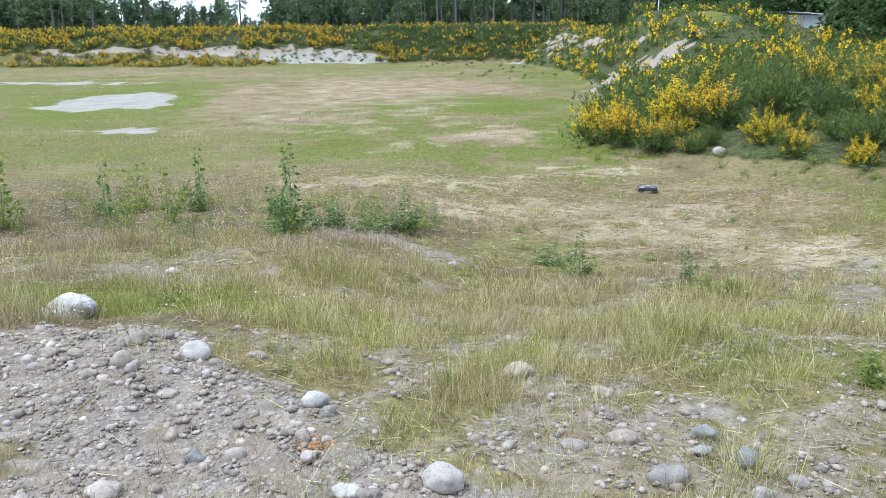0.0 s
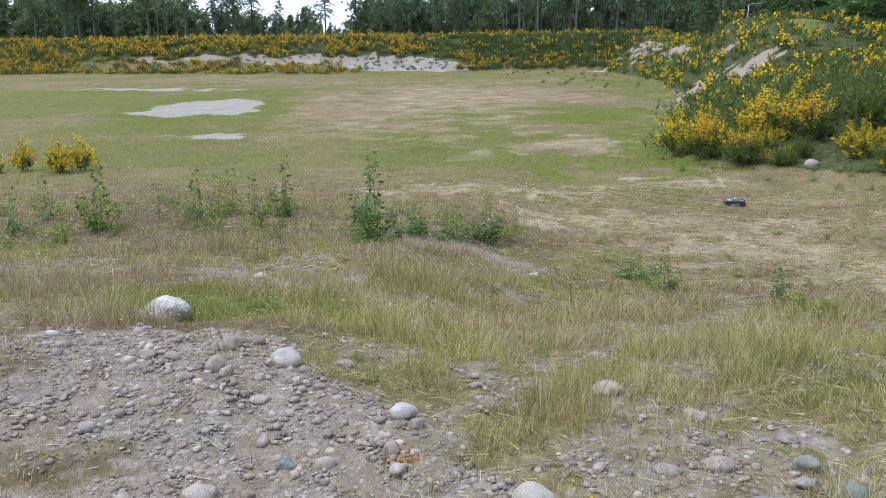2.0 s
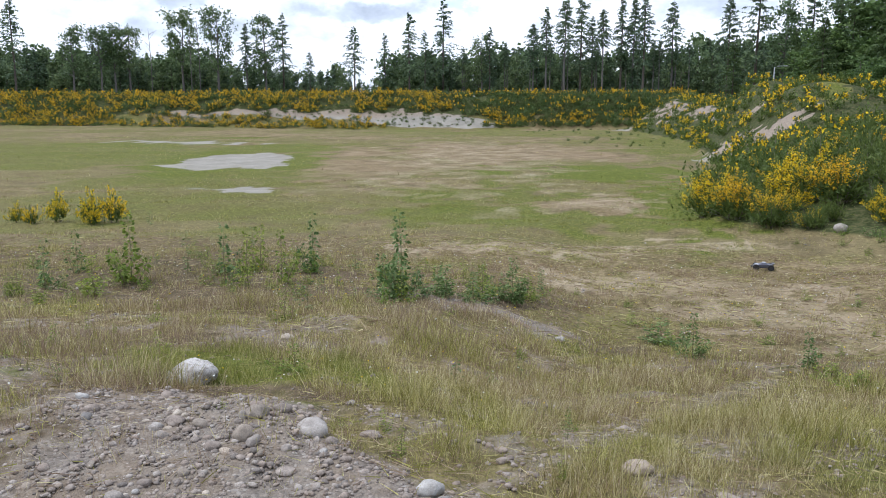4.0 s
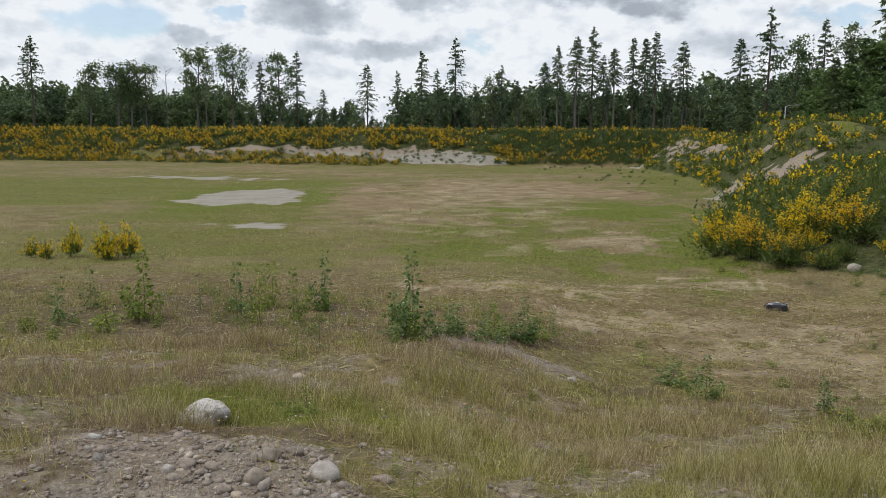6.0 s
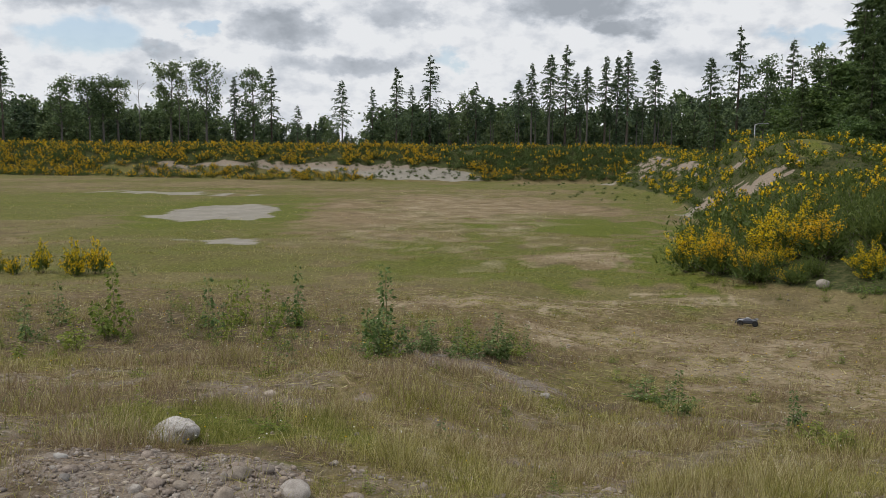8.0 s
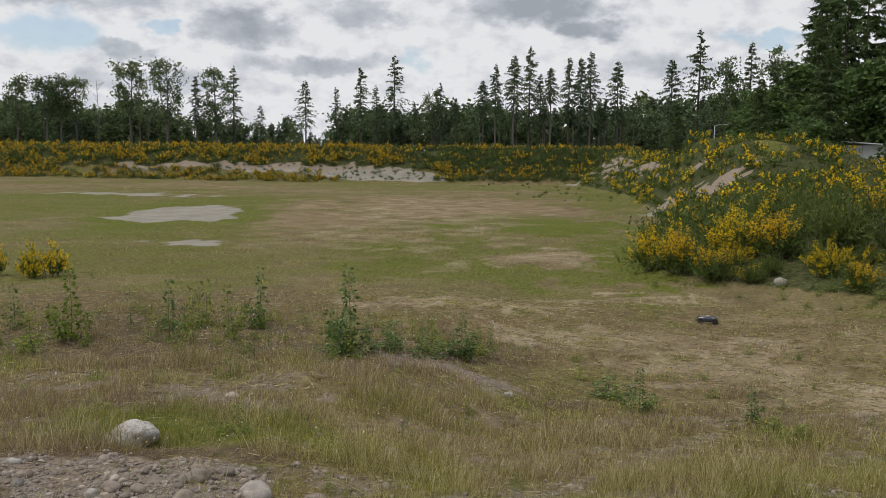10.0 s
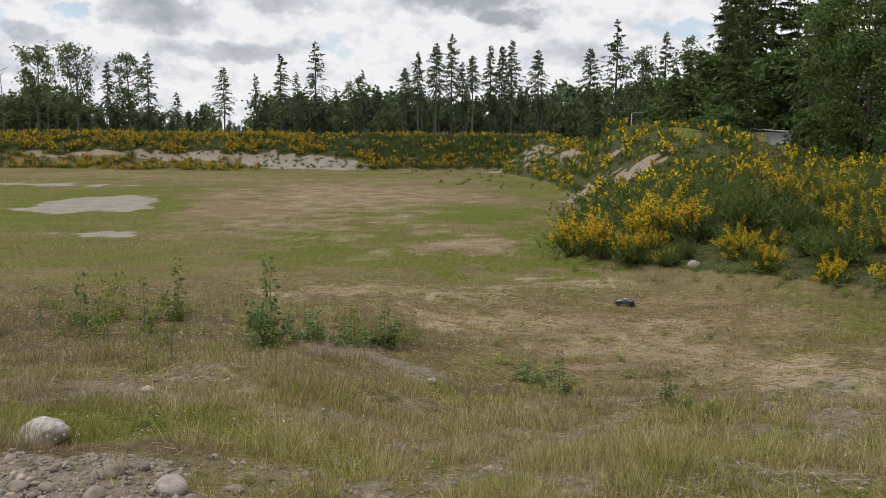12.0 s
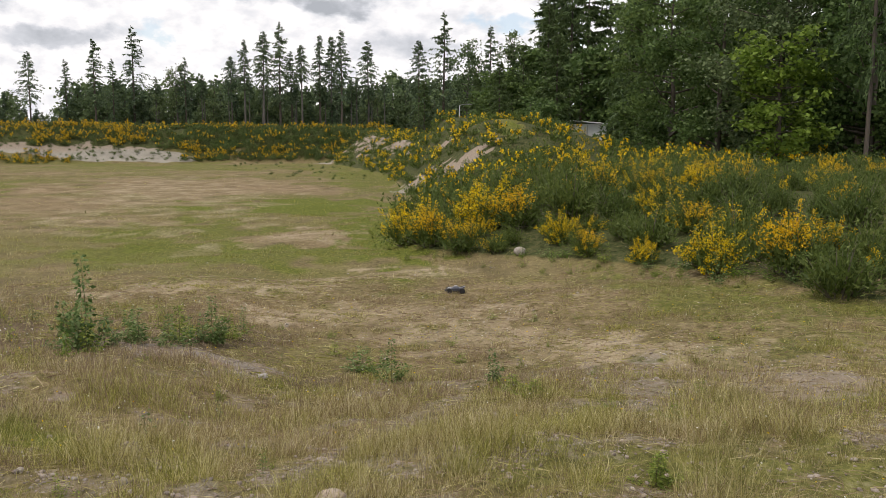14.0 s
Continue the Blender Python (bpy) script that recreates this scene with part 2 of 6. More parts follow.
def leaf_material(name, dark, mid, light, through=0.3, rough=0.55, patch=0.0, patch_colour=(0, 0, 0), scale=0.8):
    n = Nodes(name)
    c = n.ramp(n.island(), (0.0, dark), (0.5, mid), (1.0, light))
    c = n.mix(0.5, c, n.mix(1.0, c, n.ramp(n.each(), (0.0, (0.72, 0.80, 0.75)), (1.0, (1.25, 1.15, 1.0))), "MULTIPLY"))
    if patch:
        c = n.mix(n.math("MULTIPLY", n.ramp(n.noise(n.place(), scale, 4), (0.45, 0.0), (0.62, 1.0)), patch), c, patch_colour)
    return n.finish(c, rough, through=through, spec=0.25)


def grass_material():
    n = Nodes("meadow_grass")
    p = n.place()
    r = n.island()
    green = n.ramp(r, (0.0, (0.12, 0.135, 0.018)), (0.4, (0.27, 0.275, 0.048)), (0.75, (0.46, 0.43, 0.11)), (1.0, (0.70, 0.63, 0.32)))
    straw = n.ramp(r, (0.0, (0.18, 0.13, 0.055)), (0.4, (0.37, 0.295, 0.135)), (0.75, (0.56, 0.475, 0.255)), (0.93, (0.74, 0.66, 0.43)), (1.0, (0.34, 0.23, 0.15)))
    lush = n.ramp(r, (0.0, (0.115, 0.145, 0.022)), (0.6, (0.205, 0.225, 0.042)), (1.0, (0.35, 0.33, 0.09)))
    how = n.math("ADD", n.math("MULTIPLY", n.noise(p, 0.55, 4, 0.6), 1.0), n.math("MULTIPLY", n.math("SUBTRACT", n.noise(p, 2.6, 3), 0.5), 0.5))
    c = n.mix(n.ramp(how, (0.38, 0.05), (0.60, 0.85)), straw, green)
    c = n.mix(n.math("MULTIPLY", n.attribute("lush"), 0.85), c, lush)
    c = n.mix(n.attribute("seed"), c, n.ramp(r, (0.0, (0.19, 0.13, 0.085)), (0.6, (0.33, 0.24, 0.16)), (1.0, (0.47, 0.38, 0.25))))
    return n.finish(c, 0.6, through=0.4, spec=0.2)


def stone_material(name, dark, mid, light, speck=0.25, scale=1.0):
    n = Nodes(name)
    p = n.place()
    c = n.ramp(n.noise(p, 22 * scale, 6, 0.65), (0.28, dark), (0.5, mid), (0.75, light))
    tone = n.ramp(n.math("FRACT", n.math("ADD", n.each(), n.island())), (0.0, (0.62, 0.60, 0.59)), (0.3, (0.88, 0.81, 0.76)), (0.55, (1.02, 0.92, 0.84)), (0.8, (1.10, 1.05, 1.01)), (1.0, (1.22, 1.20, 1.18)))
    c = n.mix(1.0, c, tone, "MULTIPLY")
    fine = n.noise(p, 160 * scale, 5, 0.7)
    c = n.mix(speck, c, n.mix(1.0, c, n.ramp(fine, (0.35, 0.3), (0.6, 1.7)), "MULTIPLY"))
    return n.finish(c, 0.85, n.bump(n.math("ADD", fine, n.noise(p, 45, 4)), 0.35, 0.01), spec=0.2)


def bark_material(name, dark, light):
    n = Nodes(name)
    p = n.own()
    c = n.ramp(n.noise(p, 5, 6, 0.65, (3, 3, 0.35)), (0.3, dark), (0.7, light))
    return n.finish(c, 0.9, n.bump(n.noise(p, 9, 5, 0.6, (3, 3, 0.3)), 0.7, 0.05), spec=0.15)


def plain_material(name, colour, rough=0.6, metal=0.0, wear=0.3, scale=6):
    n = Nodes(name)
    v = n.noise(n.own(), scale, 6, 0.6)
    c = n.mix(wear, colour, n.ramp(v, (0.3, tuple(0.55 * k for k in colour)), (0.7, tuple(min(1.0, 1.3 * k) for k in colour))))
    return n.finish(c, n.ramp(v, (0.2, max(0.05, rough - 0.12)), (0.8, min(1.0, rough + 0.12))), n.bump(v, 0.15, 0.01), metal)


M_GROUND = ground_material()
M_GRASS = grass_material()
M_STONE = stone_material("river_stone", (0.18, 0.156, 0.134), (0.29, 0.258, 0.226), (0.405, 0.370, 0.330))
M_PALE = stone_material("pale_stone", (0.22, 0.207, 0.188), (0.315, 0.30, 0.277), (0.41, 0.395, 0.37))
M_TAN = stone_material("tan_stone", (0.26, 0.225, 0.185), (0.37, 0.33, 0.275), (0.46, 0.42, 0.36))
M_SLATE = stone_material("green_grey_stone", (0.19, 0.20, 0.19), (0.27, 0.285, 0.272), (0.36, 0.37, 0.355))
M_WHITE = stone_material("white_crust", (0.15, 0.145, 0.13), (0.60, 0.59, 0.56), (0.80, 0.79, 0.76), 0.65, 1.8)
M_BROOM = leaf_material("broom_green", (0.055, 0.085, 0.020), (0.108, 0.150, 0.036), (0.17, 0.215, 0.060), 0.4)
M_BROOM_FAR = leaf_material("broom_far_green", (0.060, 0.095, 0.028), (0.11, 0.16, 0.048), (0.17, 0.22, 0.072), 0.3, patch=0.3, patch_colour=(0.15, 0.12, 0.05), scale=0.3)
M_BLOOM = leaf_material("broom_yellow", (0.56, 0.35, 0.008), (0.86, 0.59, 0.012), (0.95, 0.74, 0.03), 0.38)
M_BLOOM_OLD = leaf_material("fading_broom_yellow", (0.42, 0.255, 0.012), (0.68, 0.44, 0.014), (0.86, 0.62, 0.03), 0.35)
M_TWIG = bark_material("grey_twig", (0.10, 0.085, 0.06), (0.22, 0.19, 0.15))
M_FIR = leaf_material("fir_needles", (0.056, 0.086, 0.050), (0.104, 0.154, 0.082), (0.172, 0.232, 0.124), 0.2)
M_FIRLIGHT = leaf_material("near_fir_needles", (0.045, 0.075, 0.027), (0.085, 0.130, 0.046), (0.14, 0.20, 0.072), 0.3)
M_WILLOW = leaf_material("willow_leaves", (0.075, 0.105, 0.045), (0.135, 0.18, 0.078), (0.22, 0.28, 0.13), 0.4)
M_ALDER = leaf_material("alder_leaves", (0.064, 0.098, 0.044), (0.118, 0.168, 0.074), (0.205, 0.27, 0.122), 0.35)
M_MAPLE = leaf_material("maple_leaves", (0.055, 0.095, 0.028), (0.10, 0.16, 0.048), (0.18, 0.26, 0.085), 0.45)
M_LIME = leaf_material("fresh_leaves", (0.088, 0.150, 0.022), (0.150, 0.237, 0.037), (0.250, 0.350, 0.069), 0.45)
M_POPLAR = leaf_material("poplar_leaves", (0.058, 0.105, 0.028), (0.125, 0.195, 0.062), (0.29, 0.37, 0.16), 0.4)
M_WEED = leaf_material("weed_leaves", (0.09, 0.13, 0.02), (0.19, 0.25, 0.042), (0.37, 0.42, 0.10), 0.45)
M_BARK = bark_material("dark_bark", (0.06, 0.05, 0.04), (0.17, 0.14, 0.115))
M_PALEBARK = bark_material("pale_bark", (0.090, 0.081, 0.069), (0.198, 0.180, 0.162))
M_STEM = bark_material("green_stem", (0.10, 0.10, 0.045), (0.22, 0.21, 0.10))
M_RUBBER = plain_material("black_rubber", (0.032, 0.031, 0.031), 0.85, 0, 0.5, 30)
M_RIM = plain_material("dark_rim", (0.05, 0.05, 0.055), 0.4, 0.3, 0.3, 20)
M_SHELL = plain_material("dark_blue_shell", (0.085, 0.088, 0.105), 0.35, 0, 0.5, 20)
M_SHELLTOP = plain_material("grey_shell", (0.42, 0.43, 0.46), 0.4, 0, 0.4, 20)
M_METAL = plain_material("galvanised_metal", (0.36, 0.37, 0.38), 0.5, 0.4, 0.3, 4)
M_WALL = plain_material("white_siding", (0.78, 0.79, 0.80), 0.5, 0, 0.2, 2)
M_PETAL = plain_material("white_petal", (0.80, 0.80, 0.74), 0.6, 0, 0.1, 30)
M_CLAY = plain_material("orange_clay", (0.29, 0.16, 0.075), 0.95, 0, 0.5, 18)


# ---- shape of the land ----
def ramp(a, b, v):
    s = np.clip((v - a) / (b - a), 0, 1)
    return s * s * (3 - 2 * s)


HILL_FOOT = [(15, 3), (10.6, 8), (9.2, 12), (8.9, 14), (7.9, 18), (5.7, 21.6), (3.3, 24), (2.9, 26.5), (3.6, 33),
             (6.2, 44), (7.0, 60), (8.0, 84), (5.0, 112), (5.0, 142), (90, 160), (160, 60), (80, 0)]


def inside_hill(x, y):
    """Distance inside (positive) or outside (negative) the foot of the hill."""
    x, y = np.asarray(x, float), np.asarray(y, float)
    best, inner = np.full(x.shape, 1e9), np.zeros(x.shape, bool)
    for (ax, ay), (bx, by) in zip(HILL_FOOT, HILL_FOOT[1:] + HILL_FOOT[:1]):
        dx, dy = bx - ax, by - ay
        s = np.clip(((x - ax) * dx + (y - ay) * dy) / (dx * dx + dy * dy), 0, 1)
        best = np.minimum(best, np.hypot(x - ax - s * dx, y - ay - s * dy))
        if dy:
            inner ^= ((ay > y) != (by > y)) & (x < ax + (y - ay) * dx / dy)
    return np.where(inner, best, -best)


def berm_foot(x):
    return 131 - 0.12 * np.maximum(-x - 5, 0)


def waves(x, y, size, seed):
    """Smooth, uneven swell between about -1 and 1."""
    r = np.random.RandomState(seed)
    out = 0
    for _ in range(7):
        a, p, k = r.uniform(0, 6.283), r.uniform(0, 6.283), r.uniform(0.6, 1.7) * 6.283 / size
        out = out + np.sin((x * np.cos(a) + y * np.sin(a)) * k + p)
    return out / 3.2


def land(x, y):
    x, y = np.asarray(x, float), np.asarray(y, float)
    near = np.interp(y, [0, 2.5, 3.7, 4.5, 6.5, 9, 13, 18, 24, 32], [2.05, 1.97, 1.80, 1.68, 1.22, 0.72, 0.46, 0.22, 0.07, 0.0])
    left = ramp(0.3, -2.2, x) * np.interp(y, [2.5, 3.6, 5, 9, 14, 24], [0, 0.15, 0.22, 0.45, 0.36, 0])
    right = 0.25 * ramp(3, 9, x) * ramp(9, 13, y) * ramp(26, 18, y)
    z = near + left + right
    d = inside_hill(x, y)
    crest = np.interp(y, [5, 15, 30, 45, 60, 80, 100, 130], [1.2, 1.6, 2.0, 2.3, 1.9, 2.2, 3.2, 4.4])
    crest = crest + 2.9 * np.exp(-((x - 13.5) / 8) ** 4 - ((y - 66) / 17) ** 4)
    width = np.interp(y, [15, 30, 50, 70, 100], [9, 10, 8, 6, 7])
    z = z + crest * ramp(-0.15, 1, d / width) * ramp(-0.3, 1.2, d) * (1 + 0.10 * waves(x, y, 9, 5) * ramp(1, 4, d))
    b = y - berm_foot(x)
    z = np.maximum(z, 5.25 * ramp(-1.0, 10.5, b + 0.5 * waves(x, y, 16, 8)))
    z = z + 1.0 * ramp(-30, -100, x) * ramp(70, 150, y) * ramp(2, -2, b)
    calm = ramp(1.0, 4.0, np.hypot(x, y))
    z = z + 0.035 * waves(x, y, 1.3, 1) * calm * ramp(40, 10, y) + 0.07 * waves(x, y, 6, 2) * calm
    z = z + (0.012 * waves(x, y, 0.33, 60) + 0.012 * waves(x, y, 0.5, 61)) * ramp(12, 6, y) * ramp(0.5, 2, y)
    return z


def spot(x, y, cx, cy, rx, ry, turn=0.0, rough=0.25, seed=3):
    """1 inside an uneven oval patch, falling to 0 across its edge."""
    a = radians(turn)
    u, v = (x - cx) * math.cos(a) + (y - cy) * math.sin(a), (y - cy) * math.cos(a) - (x - cx) * math.sin(a)
    r = np.hypot(u / rx, v / ry)
    r = r + rough * waves(x, y, 0.9 * min(rx, ry) + 0.3, seed) + 0.5 * rough * waves(x, y, 0.35 * min(rx, ry) + 0.1, seed + 1)
    return ramp(1.15, 0.85, r)


def any_of(*masks):
    out = 0
    for m in masks:
        out = np.maximum(out, m)
    return out


def sand_at(x, y):
    """Bare pale sand: the dried pools, the cut face of the berm and the scarps of the knoll."""
    pools = any_of(spot(x, y, -23.7, 52.0, 3.5, 8.4, 14, 0.10, 4), spot(x, y, -23.4, 45.7, 2.6, 1.1, 0, 0.15, 4), spot(x, y, -19.9, 47.6, 1.3, 3.2, 10, 0.15, 4),
                   0.8 * spot(x, y, -41, 77.5, 8, 2.9, -12, 0.45, 6), spot(x, y, -14.8, 33.3, 1.15, 2.0, 22, 0.18, 7), 0.48 * spot(x, y, -16.9, 33.5, 1.6, 0.6, -15, 0.3, 8))
    b = y - berm_foot(x)
    top = np.interp(x, [-60, -40, -30, -21, -14], [5.0, 5.4, 5.2, 4.0, 2.0])
    low = np.interp(x, [-80, -48, -37, -30, -14], [4.4, 3.5, 2.7, 0.5, 0.3])
    face = ramp(-0.3, 0.3, b - low + 0.35 * waves(x, y, 7, 11)) * ramp(0.35, -0.35, b - top + 0.5 * waves(x, y, 5, 12)) * ramp(-80, -74, x) * ramp(-13, -17, x)
    scarps = any_of(spot(x, y, 10.6, 51.2, 2.1, 1.3, 15, 0.5, 13), spot(x, y, 11.8, 61, 1.6, 1.5, 0, 0.35, 14), 0.8 * spot(x, y, 8.3, 55.0, 1.5, 2.6, 20, 0.5, 14), 0.7 * spot(x, y, 12.4, 98, 1.6, 5, 0, 0.5, 18),
                    0.85 * spot(x, y, 10.3, 117, 2.2, 11, 0, 0.5, 15), 0.8 * spot(x, y, 7.6, 128.5, 4.2, 3.0, 25, 0.5, 16), spot(x, y, 11.2, 80, 1.3, 4.5, 0, 0.4, 17))
    return any_of(pools, face, scarps)


def dirt_at(x, y):
    """Worn, sandy ground: the tracks across the field and bare spots between the tufts."""
    t1 = any_of(spot(x, y, -2.0, 17.6, 2.6, 0.8, 14, 0.5, 20), 0.8 * spot(x, y, 1.2, 20.2, 3.4, 0.7, 12, 0.5, 26))
    t2 = spot(x, y, 1.7, 14.6, 2.6, 1.3, -4, 0.5, 21)
    t3 = any_of(spot(x, y, 3.0, 12.2, 2.0, 1.1, -18, 0.6, 22), 0.8 * spot(x, y, 4.6, 10.2, 2.0, 1.2, -25, 0.6, 27), 0.75 * spot(x, y, 5.6, 7.8, 1.7, 1.5, -25, 0.6, 28))
    t4 = any_of(spot(x, y, 2.5, 19.6, 0.5, 0.35, 0, 0.5, 23), spot(x, y, 1.8, 22.0, 0.7, 0.3, 0, 0.5, 29))
    t5 = 0.6 * spot(x, y, -9, 60, 6, 22, 10, 0.6, 24)
    t6 = any_of(0.7 * spot(x, y, 0.3, 30, 1.8, 3.0, -25, 0.5, 25), 0.9 * spot(x, y, 0.3, 34.0, 0.8, 0.6, 0, 0.5, 19), 0.55 * spot(x, y, -8.5, 36, 2.5, 4.0, 20, 0.5, 17))
    return any_of(t1, t2, t3, t4, t5, t6)


def gravel_at(x, y):
    """Stony ground with cobbles."""
    bank = ramp(0.25, -0.15, x + 0.62 + 0.9 * (y - 2.9) + 0.16 * waves(x, y, 0.9, 30)) * ramp(4.5, 4.15, y + 0.12 * waves(x, y, 0.8, 31))
    bank = np.maximum(bank, ramp(0.2, -0.2, y - 2.45 + 0.12 * waves(x, y, 0.7, 29)) * ramp(0.3, 0.0, x))
    bank = bank * (1 - 0.7 * ramp(-2.35, -2.95, x + 0.25 * waves(x, y, 1.1, 28)))
    bank = bank * (1 - 0.6 * spot(x, y, -1.9, 2.55, 0.32, 0.24, 0, 0.4, 66))
    right = 0.66 * any_of(0.9 * spot(x, y, 0.36, 2.95, 0.34, 0.75, 0, 0.3, 32), 0.9 * spot(x, y, 0.95, 2.6, 0.6, 0.42, 10, 0.3, 33),
                   0.7 * spot(x, y, 1.55, 3.0, 0.5, 0.22, -20, 0.4, 34), 0.75 * spot(x, y, 1.0, 4.3, 0.8, 0.32, 0, 0.5, 43), 0.65 * spot(x, y, -0.1, 5.2, 0.45, 0.25, 0, 0.5, 45))
    far = 0.8 * any_of(spot(x, y, -1.25, 9.75, 1.15, 0.55, -15, 0.35, 35), 0.9 * spot(x, y, -2.7, 6.5, 0.75, 0.3, -25, 0.35, 36),
                 0.8 * spot(x, y, 1.1, 8.7, 0.9, 0.4, 10, 0.4, 37), 0.5 * spot(x, y, -4.3, 5.7, 0.9, 0.45, 0, 0.6, 38), 0.5 * spot(x, y, -4.2, 7.3, 0.9, 0.35, 15, 0.6, 47), 0.7 * spot(x, y, -5.3, 8.8, 0.7, 0.3, 10, 0.5, 39),
                 0.6 * spot(x, y, -3.6, 4.5, 0.55, 0.6, 0, 0.6, 41), 0.6 * spot(x, y, 4.6, 7.6, 2.2, 1.3, -30, 0.6, 40), 0.6 * spot(x, y, 0.6, 6.6, 0.5, 0.25, 0, 0.4, 42))
    gaps = 0.52 * ramp(-0.05, -0.5, waves(x, y, 0.8, 75) + 0.6 * waves(x, y, 2.6, 76) + 0.35 * waves(x, y, 0.28, 78)) * (1 - green_at(x, y)) * (1 - 0.7 * heath_at(x, y)) * ramp(11, 8, y) * ramp(2.2, 2.6, y)
    return any_of(bank, right, far, gaps)


def green_at(x, y):
    """Lush grass: the damp hollow beside the hill and round the pools."""
    return any_of(0.72 * spot(x, y, -2.2, 26.0, 5.2, 3.6, -5, 0.3, 50) * (1 - 0.8 * spot(x, y, 0.3, 30, 1.9, 3.0, -25, 0.5, 25)), 0.7 * spot(x, y, -4.5, 33.5, 3.4, 4.2, 10, 0.5, 72), 0.95 * spot(x, y, 0.8, 45.5, 5.2, 5.5, 15, 0.4, 51), 1.0 * spot(x, y, 3.3, 31, 1.7, 8, 0, 0.4, 52),
                  0.8 * spot(x, y, -24, 52, 6.5, 13, 14, 0.4, 53), 0.6 * spot(x, y, -42, 58, 20, 24, 0, 0.4, 54), 0.6 * spot(x, y, 6, 78, 3.5, 22, 0, 0.4, 56), 0.5 * spot(x, y, -19, 38, 6, 4, 10, 0.5, 73),
                  0.7 * spot(x, y, 14.5, 55.0, 0.85, 4.2, -12, 0.3, 55), 0.4 * spot(x, y, -20, 24, 12, 8, 0, 0.4, 57), 0.45 * spot(x, y, -10, 110, 26, 14, 0, 0.5, 58), 0.55 * spot(x, y, 8.0, 14.0, 1.6, 3.5, 18, 0.5, 74), 0.5 * spot(x, y, 6.0, 9.5, 1.2, 1.0, 0, 0.5, 75),
                  0.5 * spot(x, y, 2.7, 3.6, 1.6, 0.55, -12, 0.5, 59), 0.85 * spot(x, y, -2.6, 5.1, 1.0, 0.8, 0, 0.5, 69), 0.5 * spot(x, y, 5.2, 6.2, 1.5, 0.6, -20, 0.5, 70))


def heath_at(x, y):
    """Low brown and purplish dry growth on the left of the slope."""
    return (1 - 0.75 * green_at(x, y)) * any_of(0.9 * spot(x, y, -6.5, 11, 6.5, 3.2, 0, 0.35, 62), 1.0 * spot(x, y, -4.3, 4.6, 2.2, 1.6, 0, 0.4, 63), 0.5 * spot(x, y, -10, 16, 7, 4, 0, 0.4, 64),
                  0.9 * spot(x, y, -2.2, 3.0, 0.45, 0.6, 0, 0.5, 65), 0.7 * spot(x, y, -1.75, 2.25, 0.4, 0.25, 0, 0.5, 68), 0.5 * spot(x, y, 8, 60, 4, 16, 0, 0.5, 66))


def russet_at(x, y):
    """Grass with reddish brown seed heads."""
    return any_of(0.9 * spot(x, y, -8, 66, 12, 13, 0, 0.45, 67), 0.75 * spot(x, y, -13.5, 46, 4.5, 9, 12, 0.5, 47), 0.7 * spot(x, y, 2.5, 15.2, 5, 3.2, 0, 0.5, 48), 0.9 * spot(x, y, 0.3, 30, 1.9, 3.0, -25, 0.5, 25),
                  0.6 * spot(x, y, 5.0, 10.0, 4, 3, 0, 0.5, 49), 0.6 * spot(x, y, -30, 100, 25, 12, 0, 0.5, 44), 0.5 * spot(x, y, -2, 6.8, 4, 1.6, 0, 0.6, 46), 1.0 * spot(x, y, -25.3, 30.9, 2.4, 1.2, 15, 0.3, 9)) * (1 - 0.8 * green_at(x, y))


# ---- building blocks ----
def tri_mesh(name, verts, faces, smooth=False):
    """A mesh from arrays of corners and of triangles or quads."""
    me = bpy.data.meshes.new(name)
    verts, faces = np.asarray(verts, np.float32), np.asarray(faces, np.int32)
    k = faces.shape[1]
    me.vertices.add(len(verts))
    me.vertices.foreach_set("co", verts.ravel())
    me.loops.add(faces.size)
    me.loops.foreach_set("vertex_index", faces.ravel())
    me.polygons.add(len(faces))
    me.polygons.foreach_set("loop_start", np.arange(0, faces.size, k, dtype=np.int32))
    if smooth:
        me.polygons.foreach_set("use_smooth", np.ones(len(faces), bool))
    me.update(calc_edges=True)
    return me


def part(name, me, material, parent=None, label="", at=None):
    """Links a mesh (or a bmesh) as one object, under a thing if there is one."""
    if isinstance(me, bmesh.types.BMesh):
        bm, me = me, bpy.data.meshes.new(name)
        bm.to_mesh(me)
        bm.free()
    if not me.materials:
        me.materials.append(material)
    ob = new(name, me)
    if parent:
        ob.parent = parent
    if at is not None:
        ob.matrix_basis = at
    return tagged(ob, label)


def unit(v):
    return v / np.maximum(np.linalg.norm(v, axis=-1, keepdims=True), 1e-9)


def blades(base, tip, width, r, bend=0.5):
    """Flat leaves from base to tip: pointed ovals of two triangles each."""
    along = tip - base
    side = unit(np.cross(along, r.normal(size=base.shape))) * np.asarray(width)[..., None] * 0.5
    mid = base + along * bend
    n = len(base)
    v = np.stack([base, mid + side, tip, mid - side], 1).reshape(-1, 3)
    i = np.arange(n)[:, None] * 4
    f = np.concatenate([i + [0, 1, 3], i + [1, 2, 3]], 1).reshape(-1, 3)
    return v, f


def spikes(base, tip, width, r):
    """Single triangles from base to tip."""
    side = unit(np.cross(tip - base, r.normal(size=base.shape))) * np.asarray(width)[..., None] * 0.5
    v = np.stack([base - side, base + side, tip], 1).reshape(-1, 3)
    return v, np.arange(len(v)).reshape(-1, 3)


def join(*pieces):
    vs, fs, at = [], [], 0
    for v, f in pieces:
        vs.append(v)
        fs.append(np.asarray(f) + at)
        at += len(v)
    return np.concatenate(vs), np.concatenate(fs)


